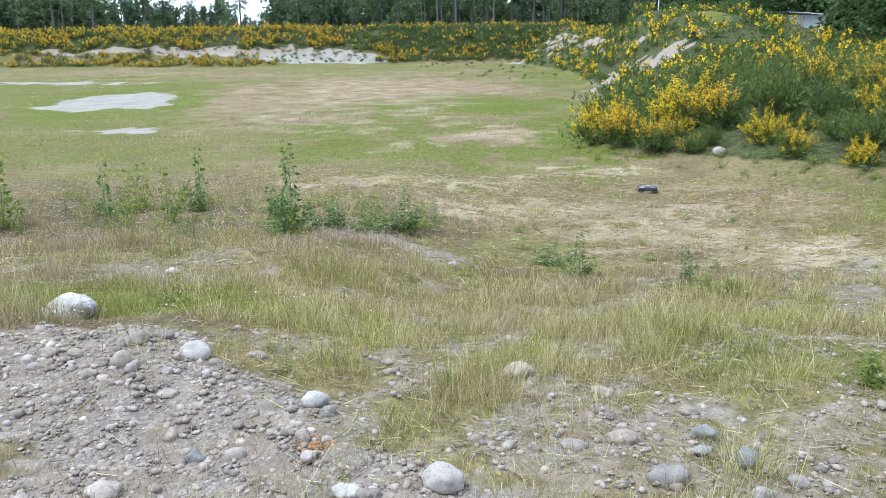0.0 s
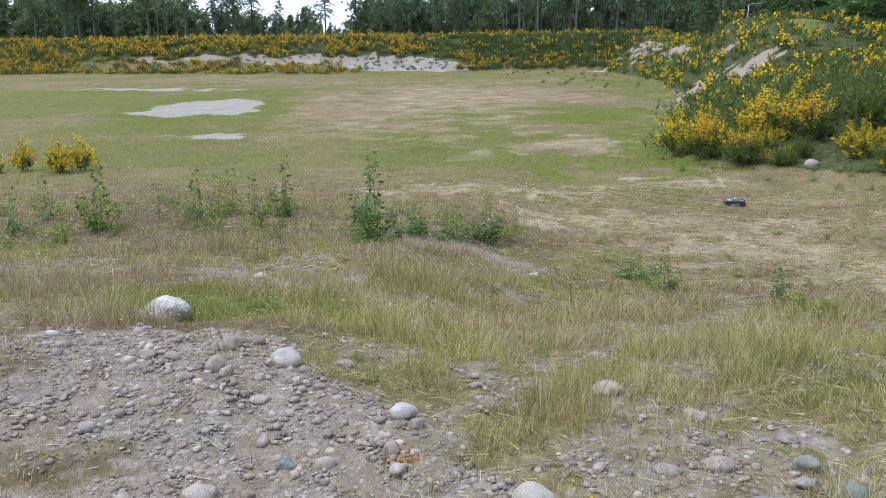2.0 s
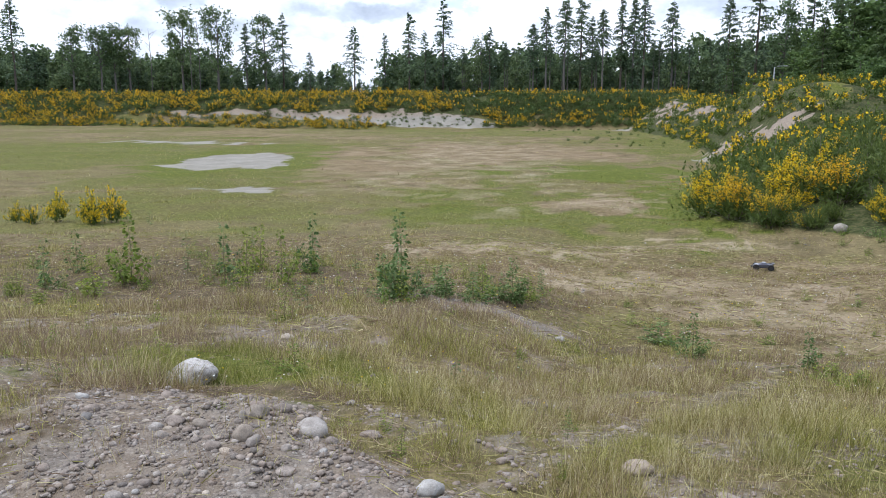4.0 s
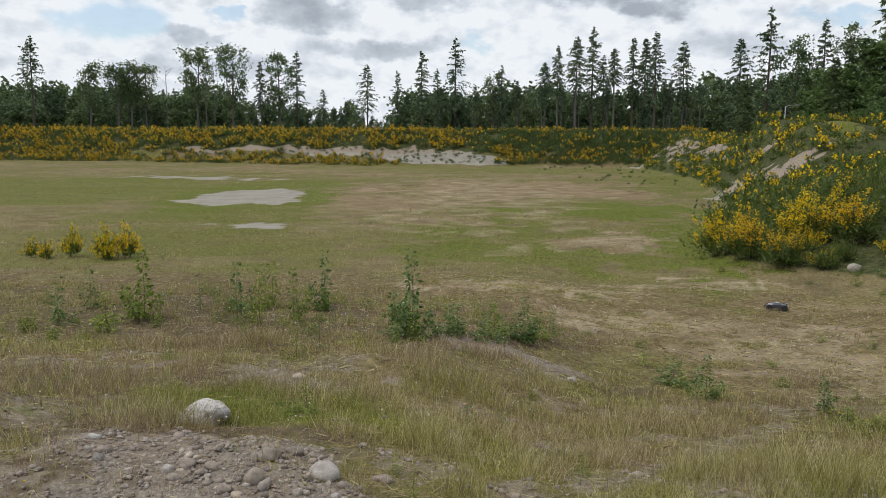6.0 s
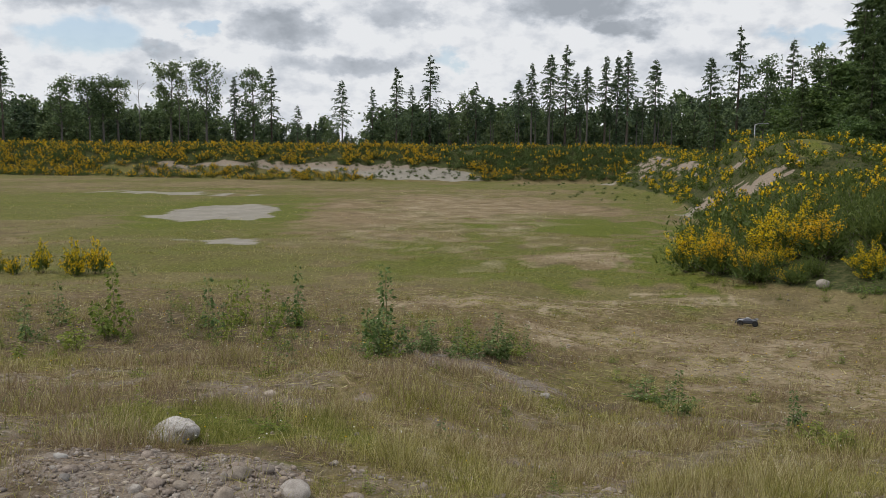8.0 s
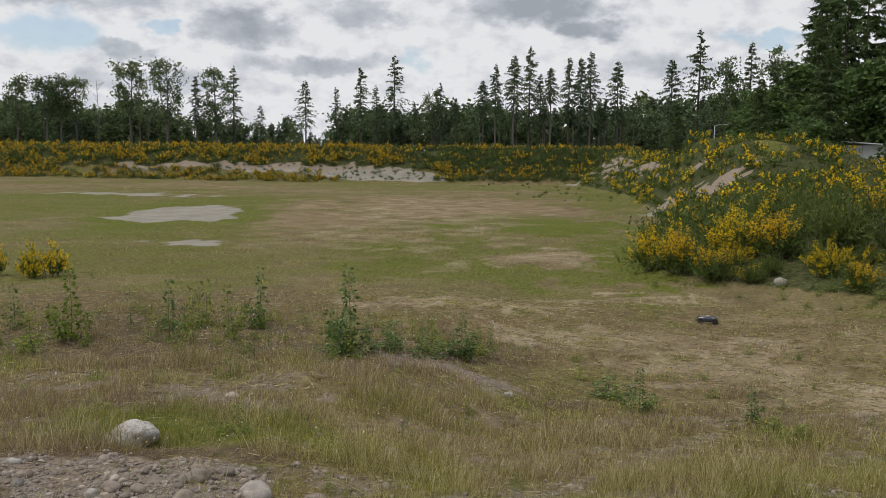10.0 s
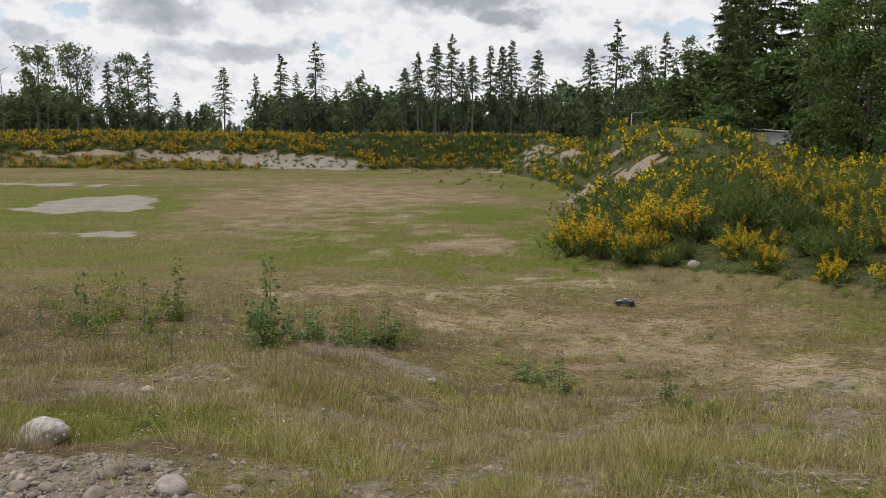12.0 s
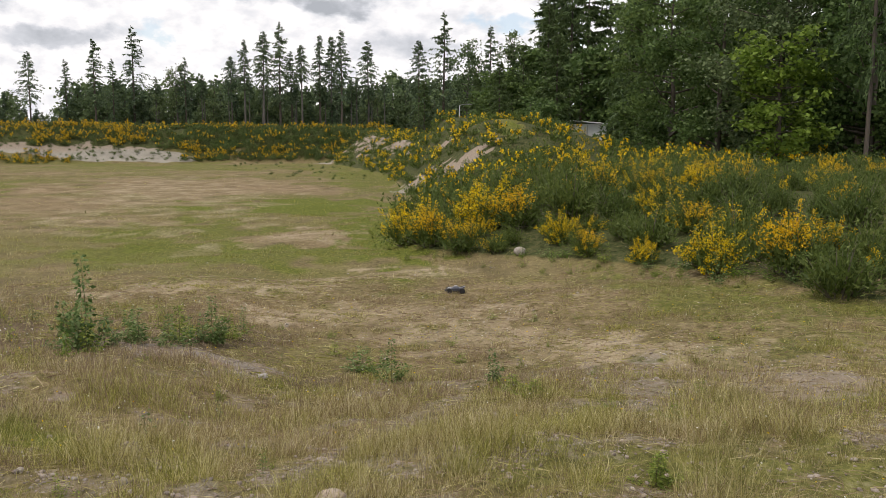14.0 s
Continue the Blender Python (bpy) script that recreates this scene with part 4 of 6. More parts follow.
# ---- broom ----
def broom_meshes(kind, level):
    """Stems, green wands and flowers of one broom bush, about a metre in radius: a mound of whippy upright branches, clumps of them in bloom. level 0 is the finest."""
    r = np.random.RandomState(300 + kind * 7 + level)
    branches, per, blooms = (64, 24, 9)[level], (22, 17, 8)[level], (70, 32, 15)[level]
    bloom = (0.0, 0.22, 0.48, 0.8, 1.0)[kind]
    a = np.arange(branches) * 2.4 + r.uniform(-0.4, 0.4, branches)
    out = np.sqrt((np.arange(branches) + 0.3) / branches) * r.uniform(0.8, 1.08, branches)
    lump = 1 + 0.20 * np.sin(2 * a + kind) * out + 0.16 * np.sin(5 * a + 2 * kind) + 0.08 * r.normal(size=branches)
    tip = np.stack([np.cos(a) * out * lump, np.sin(a) * out * lump, (1.18 - 0.80 * out**2) * lump * r.uniform(0.82, 1.12, branches)], -1)
    foot = np.stack([0.16 * np.cos(a), 0.16 * np.sin(a), 0 * a], -1)
    bow = tip * (0.62, 0.62, 0.62)

    def along(i, s):
        s = s[:, None]
        return (1 - s) ** 2 * foot[i] + 2 * s * (1 - s) * bow[i] + s * s * tip[i]

    stems = [tube([foot[i], along(np.array([i]), np.array([0.5]))[0], tip[i]], [0.018, 0.010, 0.003], 3) for i in range(0, branches, 4)]
    i = np.repeat(np.arange(branches), per)
    n = len(i)
    s = 0.30 + 0.72 * r.uniform(size=n) ** 0.8
    root = along(i, s) + r.normal(size=(n, 3)) * (0.075, 0.085, 0.10)[level]
    way = unit(along(i, s + 0.05) - along(i, s))
    end = root + unit(0.5 * way + 0.42 * r.normal(size=(n, 3)) + (0, 0, 0.3)) * (r.uniform(0.06, 0.17, n) * (1.0, 1.3, 1.9)[level])[:, None]
    leaves = spikes(root, end, (0.042, 0.072, 0.15)[level] * r.uniform(0.6, 1.4, n), r)
    m = n // 5
    inner = unit(r.normal(size=(m, 3))) * (0.66, 0.66, 0.3) * r.uniform(0.4, 1, (m, 1)) + (0, 0, 0.36)
    leaves = join(leaves, spikes(inner, inner + (0, 0, 0.2) + 0.14 * r.normal(size=inner.shape), (0.07, 0.15, 0.22)[level] * np.ones(m), r))
    fl = None
    hearts = unit(r.normal(size=(3, 3))) * (0.75, 0.75, 0.45) + (0, 0, 0.55)
    away = np.linalg.norm(tip[:, None] - hearts[None], axis=2).min(1) + 0.12 * r.normal(size=branches)
    lit = np.argsort(away)[: int(round(bloom * branches))]
    if len(lit):
        k = np.repeat(lit, blooms)
        k = k[r.uniform(size=len(k)) < np.repeat(0.55 + 0.45 * r.uniform(size=len(lit)), blooms)]
        t = 1.10 - 0.52 * r.uniform(size=len(k)) ** 1.35
        fb = along(k, t) + r.normal(size=(len(k), 3)) * (0.050, 0.062, 0.085)[level]
        z = (0.046, 0.092, 0.18)[level]
        fl = spikes(fb, fb + unit(r.normal(size=fb.shape)) * z * r.uniform(0.7, 1.3, len(fb))[:, None], z * 0.95 * np.ones(len(fb)), r)
    return join(*stems), leaves, fl


def broom(x, y, kind, level, size, turn, tall=1.0):
    def make():
        st, lv, fl = broom_meshes(kind, level)
        return tri_mesh("stems", st[0], st[1], True), tri_mesh("foliage", lv[0], lv[1]), tri_mesh("flowers", fl[0], fl[1]) if fl else None
    stems, leaves, flowers = shared(("broom", kind % 4, level, kind), make)
    ob = new("broom_bush")
    ob.matrix_basis = stand(x, y, 0.04, turn, size, tall)
    part("stem", stems, M_TWIG, ob)
    tagged(part("foliage", leaves, M_BROOM, ob), kind="stuff")
    if flowers:
        tagged(part("blossom", flowers, M_BLOOM if kind != 2 else M_BLOOM_OLD, ob, "clusters of golden yellow flowers"), kind="stuff")
    words = ("dark green broom bush without flowers on the hill", "green broom bush with a few yellow flowers on the hill", "broom bush half covered in yellow flowers on the hill", "broom bush in full golden yellow bloom on the hill", "")[kind]
    return tagged(ob, words, "bush", "broom bushes on the hill")


def thicket(name, label, rows, seed, material, bloom=None):
    """Bushes past counting, joined: rows of x, y, kind, size."""
    r = np.random.RandomState(seed)
    green, gold, kinds = [], [], {}
    zs = land(np.array([w[0] for w in rows]), np.array([w[1] for w in rows]))
    for (x, y, k, size), z in zip(rows, zs):
        fine = 1 if math.hypot(x, y) < 40 and size > 0.5 else 2
        if (k, fine) not in kinds:
            kinds[k, fine] = broom_meshes(k, fine)
        _, lv, fl = kinds[k, fine]
        a = r.uniform(0, 6.283)
        turn = np.array([[np.cos(a), -np.sin(a), 0], [np.sin(a), np.cos(a), 0], [0, 0, r.uniform(0.85, 1.15)]]) * size
        at = np.array([x, y, z - 0.05])
        green.append((lv[0] @ turn.T + at, lv[1]))
        if fl:
            gold.append((fl[0] @ turn.T + at, fl[1]))
    ob = tagged(new(name), label, "thicket", kind="stuff")
    v, f = join(*green)
    tagged(part("foliage", tri_mesh("foliage", v, f), material, ob), kind="stuff")
    v, f = join(*gold)
    tagged(part("blossom", tri_mesh("flowers", v, f), bloom or M_BLOOM, ob, "golden yellow flowers"), kind="stuff")


# clumps in full bloom on the hill: place and radius
GOLD = [(4.0, 26.7, 0.6), (4.5, 24.2, 0.64), (4.0, 23.6, 0.63), (5.3, 24.8, 0.77), (6.0, 25.7, 0.57), (5.8, 21.7, 0.7), (5.5, 22.1, 0.45), (9.1, 32.4, 0.73), (7.4, 32.4, 0.72), (13.8, 40.1, 0.92), (15.8, 42.7, 0.79),
        (15.6, 34.2, 0.81), (13.9, 26.0, 0.97), (18.2, 32.8, 0.71), (10.3, 22.6, 0.45), (10.1, 19.6, 0.45), (7.9, 20.4, 0.5), (7.0, 19.8, 0.7), (7.9, 18.5, 0.8), (8.2, 17.5, 0.75), (8.5, 16.6, 0.7), (8.9, 15.6, 0.55),
        (14.2, 19.8, 0.53), (11.3, 15.5, 0.45), (27.5, 41.1, 1.2), (22.1, 29.9, 0.7), (9.4, 11.9, 0.5), (9.9, 14.2, 0.45), (11.2, 51.0, 1.36), (11.1, 58.5, 1.03), (7.5, 66.4, 0.87)]


def plant_hill():
    r = np.random.RandomState(40)
    n = 36000
    ys, xs = np.where(r.uniform(size=n) < 0.45, 8 + 40 * r.uniform(size=n), 44 + 95 * r.uniform(size=n)), r.uniform(2.5, 40, n)
    ds = inside_hill(xs, ys)
    ok = (xs < 10 + 0.62 * ys) & (xs < 0.95 * ys) & (ds > 0.5) & (ds < 24)
    xs, ys, ds = xs[ok], ys[ok], ds[ok]
    bares, lawns, luck, sizes = sand_at(xs, ys), spot(xs, ys, 14.5, 55.0, 0.85, 4.2, -12, 0.3, 55), r.uniform(size=len(xs)), 0.45 + 0.8 * r.uniform(size=len(xs)) ** 1.3
    bright = any_of(*[np.exp(-(((xs - gx) ** 2 + (ys - gy) ** 2) / (1.25 * gr + 0.15) ** 2) ** 2) for gx, gy, gr in GOLD])
    glows = 0.22 + 1.15 * bright + 0.42 * waves(xs, ys, 3.6, 80) + 0.22 * r.normal(size=len(xs)) + 0.25 * ramp(40, 48, ys) - 0.25 * ramp(9.5, 12, xs) * ramp(26, 20, ys)
    spots = []
    placed = np.zeros((0, 3))
    for x, y, d, bare, lawn, chance, size, glow in zip(xs, ys, ds, bares, lawns, luck, sizes, glows):
        if len(spots) >= 1900:
            break
        rough_slope = y > 44 and d < 7
        if y > 46:
            size *= 0.8
            if y < 64 and abs(x - 0.371 * y) < 0.9:   # low growth in the saddle of the crest
                size = min(size, 0.2)
        elif y > 30 and abs(x - 0.371 * y) < 0.8:
            size = min(size, 0.35)
        elif d > 6.5:
            size = min(size, 0.66)
        elif y < 19:
            size = min(size, 0.9)
        if lawn > 0.4 or (bare > 0.35 and chance > 0.65):
            continue
        if bare > 0.35:
            size = 0.2 + 0.4 * chance
        elif rough_slope:
            size = 0.34 + 0.5 * chance
        gap = (0.5 if y > 44 else 0.56) * (size + placed[:, 2])
        if (((placed[:, 0] - x) ** 2 + (placed[:, 1] - y) ** 2) < gap**2).any():
            continue
        spots.append((x, y, d, size, glow))
        placed = np.concatenate([placed, [[x, y, size]]])
    spots_by = []
    for x, y, d, size, glow in spots:
        if y > 44 and d < 7 and size < 0.6:
            glow -= 0.45
        kind = 0 if glow < 0.28 else 1 if glow < 0.6 else 2 if glow < 0.95 else 3
        spots_by.append((math.hypot(x, y), x, y, kind, size))
    spots_by.sort()
    for _, x, y, kind, size in spots_by[:290]:
        broom(x, y, kind, 0 if y < 31 else 1, size, r.uniform(0, 360), r.uniform(0.85, 1.15))
    small = np.where((bares < 0.3) & (lawns < 0.4) & (ys > 11) & (ds > 0.3) & (np.abs(xs - 0.371 * ys) > 1.2))[0][:900]
    under = [(float(xs[i]), float(ys[i]), 0, 0.28 + 0.2 * float(luck[i])) for i in small]
    thicket("broom_scrub", "dense broom scrub on the back of the hill", [(x, y, kind, size) for _, x, y, kind, size in spots_by[290:]] + under, 42, M_BROOM)


plant_hill()
for px, py, ps, pk in ((-15.9, 20.2, 0.24, 4), (-15.3, 20.0, 0.26, 3), (-14.75, 20.4, 0.36, 4), (-13.85, 20.6, 0.38, 4), (-13.35, 20.9, 0.40, 4), (-13.6, 20.3, 0.24, 4)):
    b = broom(px, py, pk, 1, ps, px * 50, 1.7)
    tagged(b, "small wispy broom bush in golden bloom at the field's edge", group="broom bushes on the field")


def plant_berm():
    """The long thicket on the far berm: far too many bushes to count."""
    r = np.random.RandomState(41)
    n = 3700
    x = r.uniform(-150, 16, n)
    b = r.uniform(-1.5, 12.5, n)
    y = berm_foot(x) + b
    bare = sand_at(x, y)
    low = np.interp(x, [-80, -48, -37, -30, -14], [4.4, 3.5, 2.7, 0.5, 0.3])
    open_face = (x > -80) & (x < -13)
    foot = open_face & (b < low)
    tiny = (bare >= 0.3)
    keep = np.where(foot, (x < -30) & (b > -0.6) & ((waves(x, y, 17, 90) > -0.5) | (x < -58)), (bare < 0.3) & (b > 0.2))
    keep |= tiny & (r.uniform(size=n) < 0.75 * ramp(-62, -36, x) + 0.1)
    size = np.where(tiny, r.uniform(0.22, 0.5, n), np.where(foot, r.uniform(0.4, 0.8, n), r.uniform(0.65, 1.1, n)))
    band = np.exp(-((b - np.interp(x, [-24, -16, -8, 4], [6.0, 3.0, 1.5, 4.0])) / 1.1) ** 2)
    yellow = 0.62 + 0.45 * waves(x, y, 6, 91) + 0.4 * r.normal(size=n) - 1.0 * ramp(-27, -18, x) * ramp(10.5, 9, b) * (1 - band)
    yellow = np.where(foot, np.where(x > -60, yellow + 0.3, yellow - 0.1), yellow)
    kind = np.where(tiny | (yellow < 0.25), 0, np.where(yellow < 0.5, 1, np.where(yellow < 0.9, 2, 3)))
    rows = []
    dx, dy = r.uniform(-12, 8, 60), r.uniform(72, 129, 60)
    rows += [(float(a), float(c), 0, float(z)) for a, c, z in zip(dx, dy, r.uniform(0.16, 0.42, 60)) if a > -12 + 0.14 * (129 - c)]
    gx = r.uniform(-17, 8, 300)
    rows += [(float(a), float(berm_foot(a) + c), int(k), float(z)) for a, c, k, z in zip(gx, r.uniform(0.6, 10, 300), r.choice([0, 0, 0, 0, 1], 300), r.uniform(0.5, 0.95, 300))]
    thicket("broom_thicket", "long thicket of green and golden broom along the far berm", [(x[i], y[i], int(kind[i]), float(size[i])) for i in np.where(keep)[0]] + rows, 43, M_BROOM_FAR, M_BLOOM_OLD)


plant_berm()


# ---- trees ----
def fir_meshes(seed, bare=0.2, broad=0.15, boughs=150, sprays=18, long=0.026, wide_=0.011):
    """A conifer one unit high: a straight trunk, and tiers of drooping boughs hung with needle sprays."""
    r = np.random.RandomState(500 + seed)
    trunk = tube([(0, 0, -0.02), (0.004, 0, 0.3), (-0.003, 0.003, 0.7), (0, 0, 1)], [0.013, 0.010, 0.006, 0.0012], 6)
    bs, ts, ws = [], [], []
    tiers = max(10, int(26 * (1 - bare)))
    lopsided = r.uniform(0, 6.283)
    for i in range(boughs):
        u = ((i % tiers) + r.normal(0, 0.42)) / tiers
        u = float(np.clip(u, 0, 0.985)) ** 0.92
        h = bare + (1 - bare) * u
        a = r.uniform(0, 6.283)
        tier = 0.86 + 0.16 * math.sin(3.1 * (i % tiers) + seed) + 0.2 * math.cos(a - lopsided)
        reach = broad * ((1 - u) ** 0.82) * (0.55 + 0.45 * min(1, u * 4)) * tier * r.uniform(0.5, 1.3) + 0.007
        d = np.array([np.cos(a), np.sin(a), 0.0])
        side = np.array([-d[1], d[0], 0.0])
        droop = r.uniform(0.1, 0.8) * (1.15 - u)
        q = r.uniform(0.1, 1.0, sprays) ** 0.8
        root = np.array([0, 0, h]) + d * (q * reach)[:, None] + np.array([0, 0, 1]) * ((0.28 * u + 0.05) * q - droop * q * q)[:, None] * reach
        spread = r.uniform(-1, 1, sprays)
        way = d * 0.55 + side * spread[:, None] + np.array([0, 0, -0.55]) + r.normal(size=(sprays, 3)) * 0.4
        size = long * r.uniform(0.6, 1.35, sprays) * (0.45 + 0.55 * min(1.0, reach / 0.06))
        root = root - side * (spread * 0.10 * reach)[:, None]
        bs.append(root), ts.append(root + unit(way) * size[:, None]), ws.append(wide_ * r.uniform(0.6, 1.4, sprays) * (0.55 + 0.45 * min(1.0, reach / 0.05)))
    return trunk, spikes(np.concatenate(bs), np.concatenate(ts), np.concatenate(ws), r)


def fir(x, y, high, key, turn, label="tall dark green fir behind the broom berm", wide=1.0, group="firs of the wood", material=None, bark=None, **shape):
    trunk, crown = shared(("fir", key), lambda: [tri_mesh(n, *m) for n, m in zip(("trunk", "crown"), fir_meshes(**shape))])
    ob = new("fir_tree")
    ob.matrix_basis = pose(x, y, float(land(x, y)) - 0.1, 0, 0, turn) @ Matrix.Diagonal((high * wide, high * wide, high, 1))
    part("trunk", trunk, bark or M_BARK, ob)
    tagged(part("crown", crown, material or M_FIR, ob), kind="stuff")
    return tagged(ob, label, "tree", group)


def broadleaf_meshes(seed, leaves, size, slim=0.36, bare=0.25, open_=0.5, clump=0.06, limbs=26, rise=0.55, flat=0.0):
    """A leafy tree one unit high: trunk, rising limbs and a crown of leaf clumps with gaps. flat: how level the leaves and clumps lie."""
    r = np.random.RandomState(seed)
    wood = [tube([(0, 0, -0.02), (0.01, 0.0, 0.35), (-0.01, 0.015, 0.7), (0.0, 0.0, 0.93)], [0.016, 0.011, 0.006, 0.002], 6)]
    cl = []
    for i in range(limbs):
        h = bare + (0.90 - bare) * (i + r.uniform()) / limbs
        a = r.uniform(0, 6.283)
        u = (h - bare) / (0.95 - bare)
        reach = slim * (0.35 + 0.65 * np.sin(np.pi * np.clip(0.18 + 0.72 * u, 0, 1))) * r.uniform(0.45, 1.1)
        end = np.array([np.cos(a) * reach, np.sin(a) * reach, min(h + reach * rise * (1.1 - 0.7 * u) * r.uniform(0.4, 1.6), 1.0)])
        mid = np.array([end[0] * 0.5, end[1] * 0.5, h + (end[2] - h) * 0.35])
        wood.append(tube([(0, 0, h), mid, end], [0.006 * (1.2 - u), 0.004 * (1.2 - u) + 0.001, 0.001], 4))
        for _ in range(5):
            s = r.uniform(0.35, 1.08)
            cl.append(mid * (1 - s) + end * s + r.normal(size=3) * 0.05 * open_)
    cl = np.array(cl)
    weight = r.uniform(0.15, 1, len(cl)) ** 1.5
    c = cl[r.choice(len(cl), leaves, p=weight / weight.sum())]
    p = c + r.normal(size=(leaves, 3)) * clump * (1 + 0.35 * flat, 1 + 0.35 * flat, 0.8 - 0.4 * flat)
    way = unit(r.normal(size=(leaves, 3)) * (1, 1, 1 - 0.7 * flat) + (0, 0, -0.25))
    tip = p + way * (size * r.uniform(0.6, 1.4, leaves))[:, None]
    across = unit(np.cross(way, r.normal(size=(leaves, 3)) * (1 - 0.7 * flat) + (0, 0, 1.2 * flat))) * (size * 0.38 * r.uniform(0.7, 1.3, leaves))[:, None]
    half = p * 0.5 + tip * 0.5
    v = np.stack([p, half + across, tip, half - across], 1).reshape(-1, 3)
    i = np.arange(leaves)[:, None] * 4
    return join(*wood), (v, np.concatenate([i + [0, 1, 2], i + [0, 2, 3]], 1).reshape(-1, 3))


def broadleaf(x, y, high, key, turn, material, label, wide=1.0, group="leafy trees of the wood", bark=None, **shape):
    wood, crown = shared(("leafy", key, material.name), lambda: [tri_mesh(n, *m) for n, m in zip(("trunk", "crown"), broadleaf_meshes(**shape))])
    ob = new("leafy_tree")
    ob.matrix_basis = pose(x, y, float(land(x, y)) - 0.1, 0, 0, turn) @ Matrix.Diagonal((high * wide, high * wide, high, 1))
    part("trunk", wood, bark or M_BARK, ob)
    tagged(part("crown", crown, material, ob), kind="stuff")
    return tagged(ob, label, "tree", group)


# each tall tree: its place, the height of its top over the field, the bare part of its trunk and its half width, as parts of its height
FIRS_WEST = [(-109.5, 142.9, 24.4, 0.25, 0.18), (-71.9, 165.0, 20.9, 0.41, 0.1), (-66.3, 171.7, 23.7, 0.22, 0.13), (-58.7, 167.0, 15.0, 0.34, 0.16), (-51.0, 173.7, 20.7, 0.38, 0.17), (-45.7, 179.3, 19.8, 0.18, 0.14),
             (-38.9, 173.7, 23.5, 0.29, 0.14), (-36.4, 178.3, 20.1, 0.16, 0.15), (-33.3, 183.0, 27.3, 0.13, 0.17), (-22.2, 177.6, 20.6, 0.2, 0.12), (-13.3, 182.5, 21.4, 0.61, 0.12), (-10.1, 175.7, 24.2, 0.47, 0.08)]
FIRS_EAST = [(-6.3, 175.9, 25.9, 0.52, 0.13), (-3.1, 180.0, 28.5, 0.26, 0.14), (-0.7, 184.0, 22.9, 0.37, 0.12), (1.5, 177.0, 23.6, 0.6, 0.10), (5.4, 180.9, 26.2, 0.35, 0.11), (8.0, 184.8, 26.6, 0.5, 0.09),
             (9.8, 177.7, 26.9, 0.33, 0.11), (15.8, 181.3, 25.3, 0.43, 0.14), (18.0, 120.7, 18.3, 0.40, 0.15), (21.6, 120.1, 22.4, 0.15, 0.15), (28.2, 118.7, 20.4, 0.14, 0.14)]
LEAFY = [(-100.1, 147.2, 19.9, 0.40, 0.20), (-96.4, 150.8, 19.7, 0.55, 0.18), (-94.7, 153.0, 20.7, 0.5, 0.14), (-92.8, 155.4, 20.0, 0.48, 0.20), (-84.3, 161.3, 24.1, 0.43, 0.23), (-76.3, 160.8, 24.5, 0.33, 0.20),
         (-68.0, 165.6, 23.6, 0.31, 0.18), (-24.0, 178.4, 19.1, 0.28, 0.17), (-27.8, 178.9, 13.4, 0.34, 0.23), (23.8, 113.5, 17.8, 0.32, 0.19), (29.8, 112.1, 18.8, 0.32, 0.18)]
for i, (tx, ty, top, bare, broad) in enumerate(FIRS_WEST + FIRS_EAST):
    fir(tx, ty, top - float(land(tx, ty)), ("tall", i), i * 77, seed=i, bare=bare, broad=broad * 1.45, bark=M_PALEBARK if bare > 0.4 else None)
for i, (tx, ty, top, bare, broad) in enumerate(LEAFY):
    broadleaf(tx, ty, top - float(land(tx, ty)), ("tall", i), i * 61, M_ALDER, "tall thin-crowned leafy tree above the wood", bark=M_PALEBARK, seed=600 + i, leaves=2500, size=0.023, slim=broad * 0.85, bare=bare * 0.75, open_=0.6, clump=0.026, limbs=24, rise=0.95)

WOOD_BEARING = [-41, -35, -32, -29.7, -27.6, -25.2, -23.4, -20.9, -19.8, -18.6, -17.5, -16.4, -15.4, -14.5, -13.7, -11, -9, -7.8, -4.3, -3.2, 1.5, 5.2, 7.1, 8.9, 12.5]
WOOD_HEIGHT = [11.2, 11.2, 11.9, 9.9, 12.1, 10.5, 9.2, 8.1, 6.2, 7.2, 8.9, 5.7, 4.0, 6.4, 11.2, 12.2, 10.8, 12.2, 12.2, 11.0, 11.2, 12.6, 14.3, 13.2, 13.9]


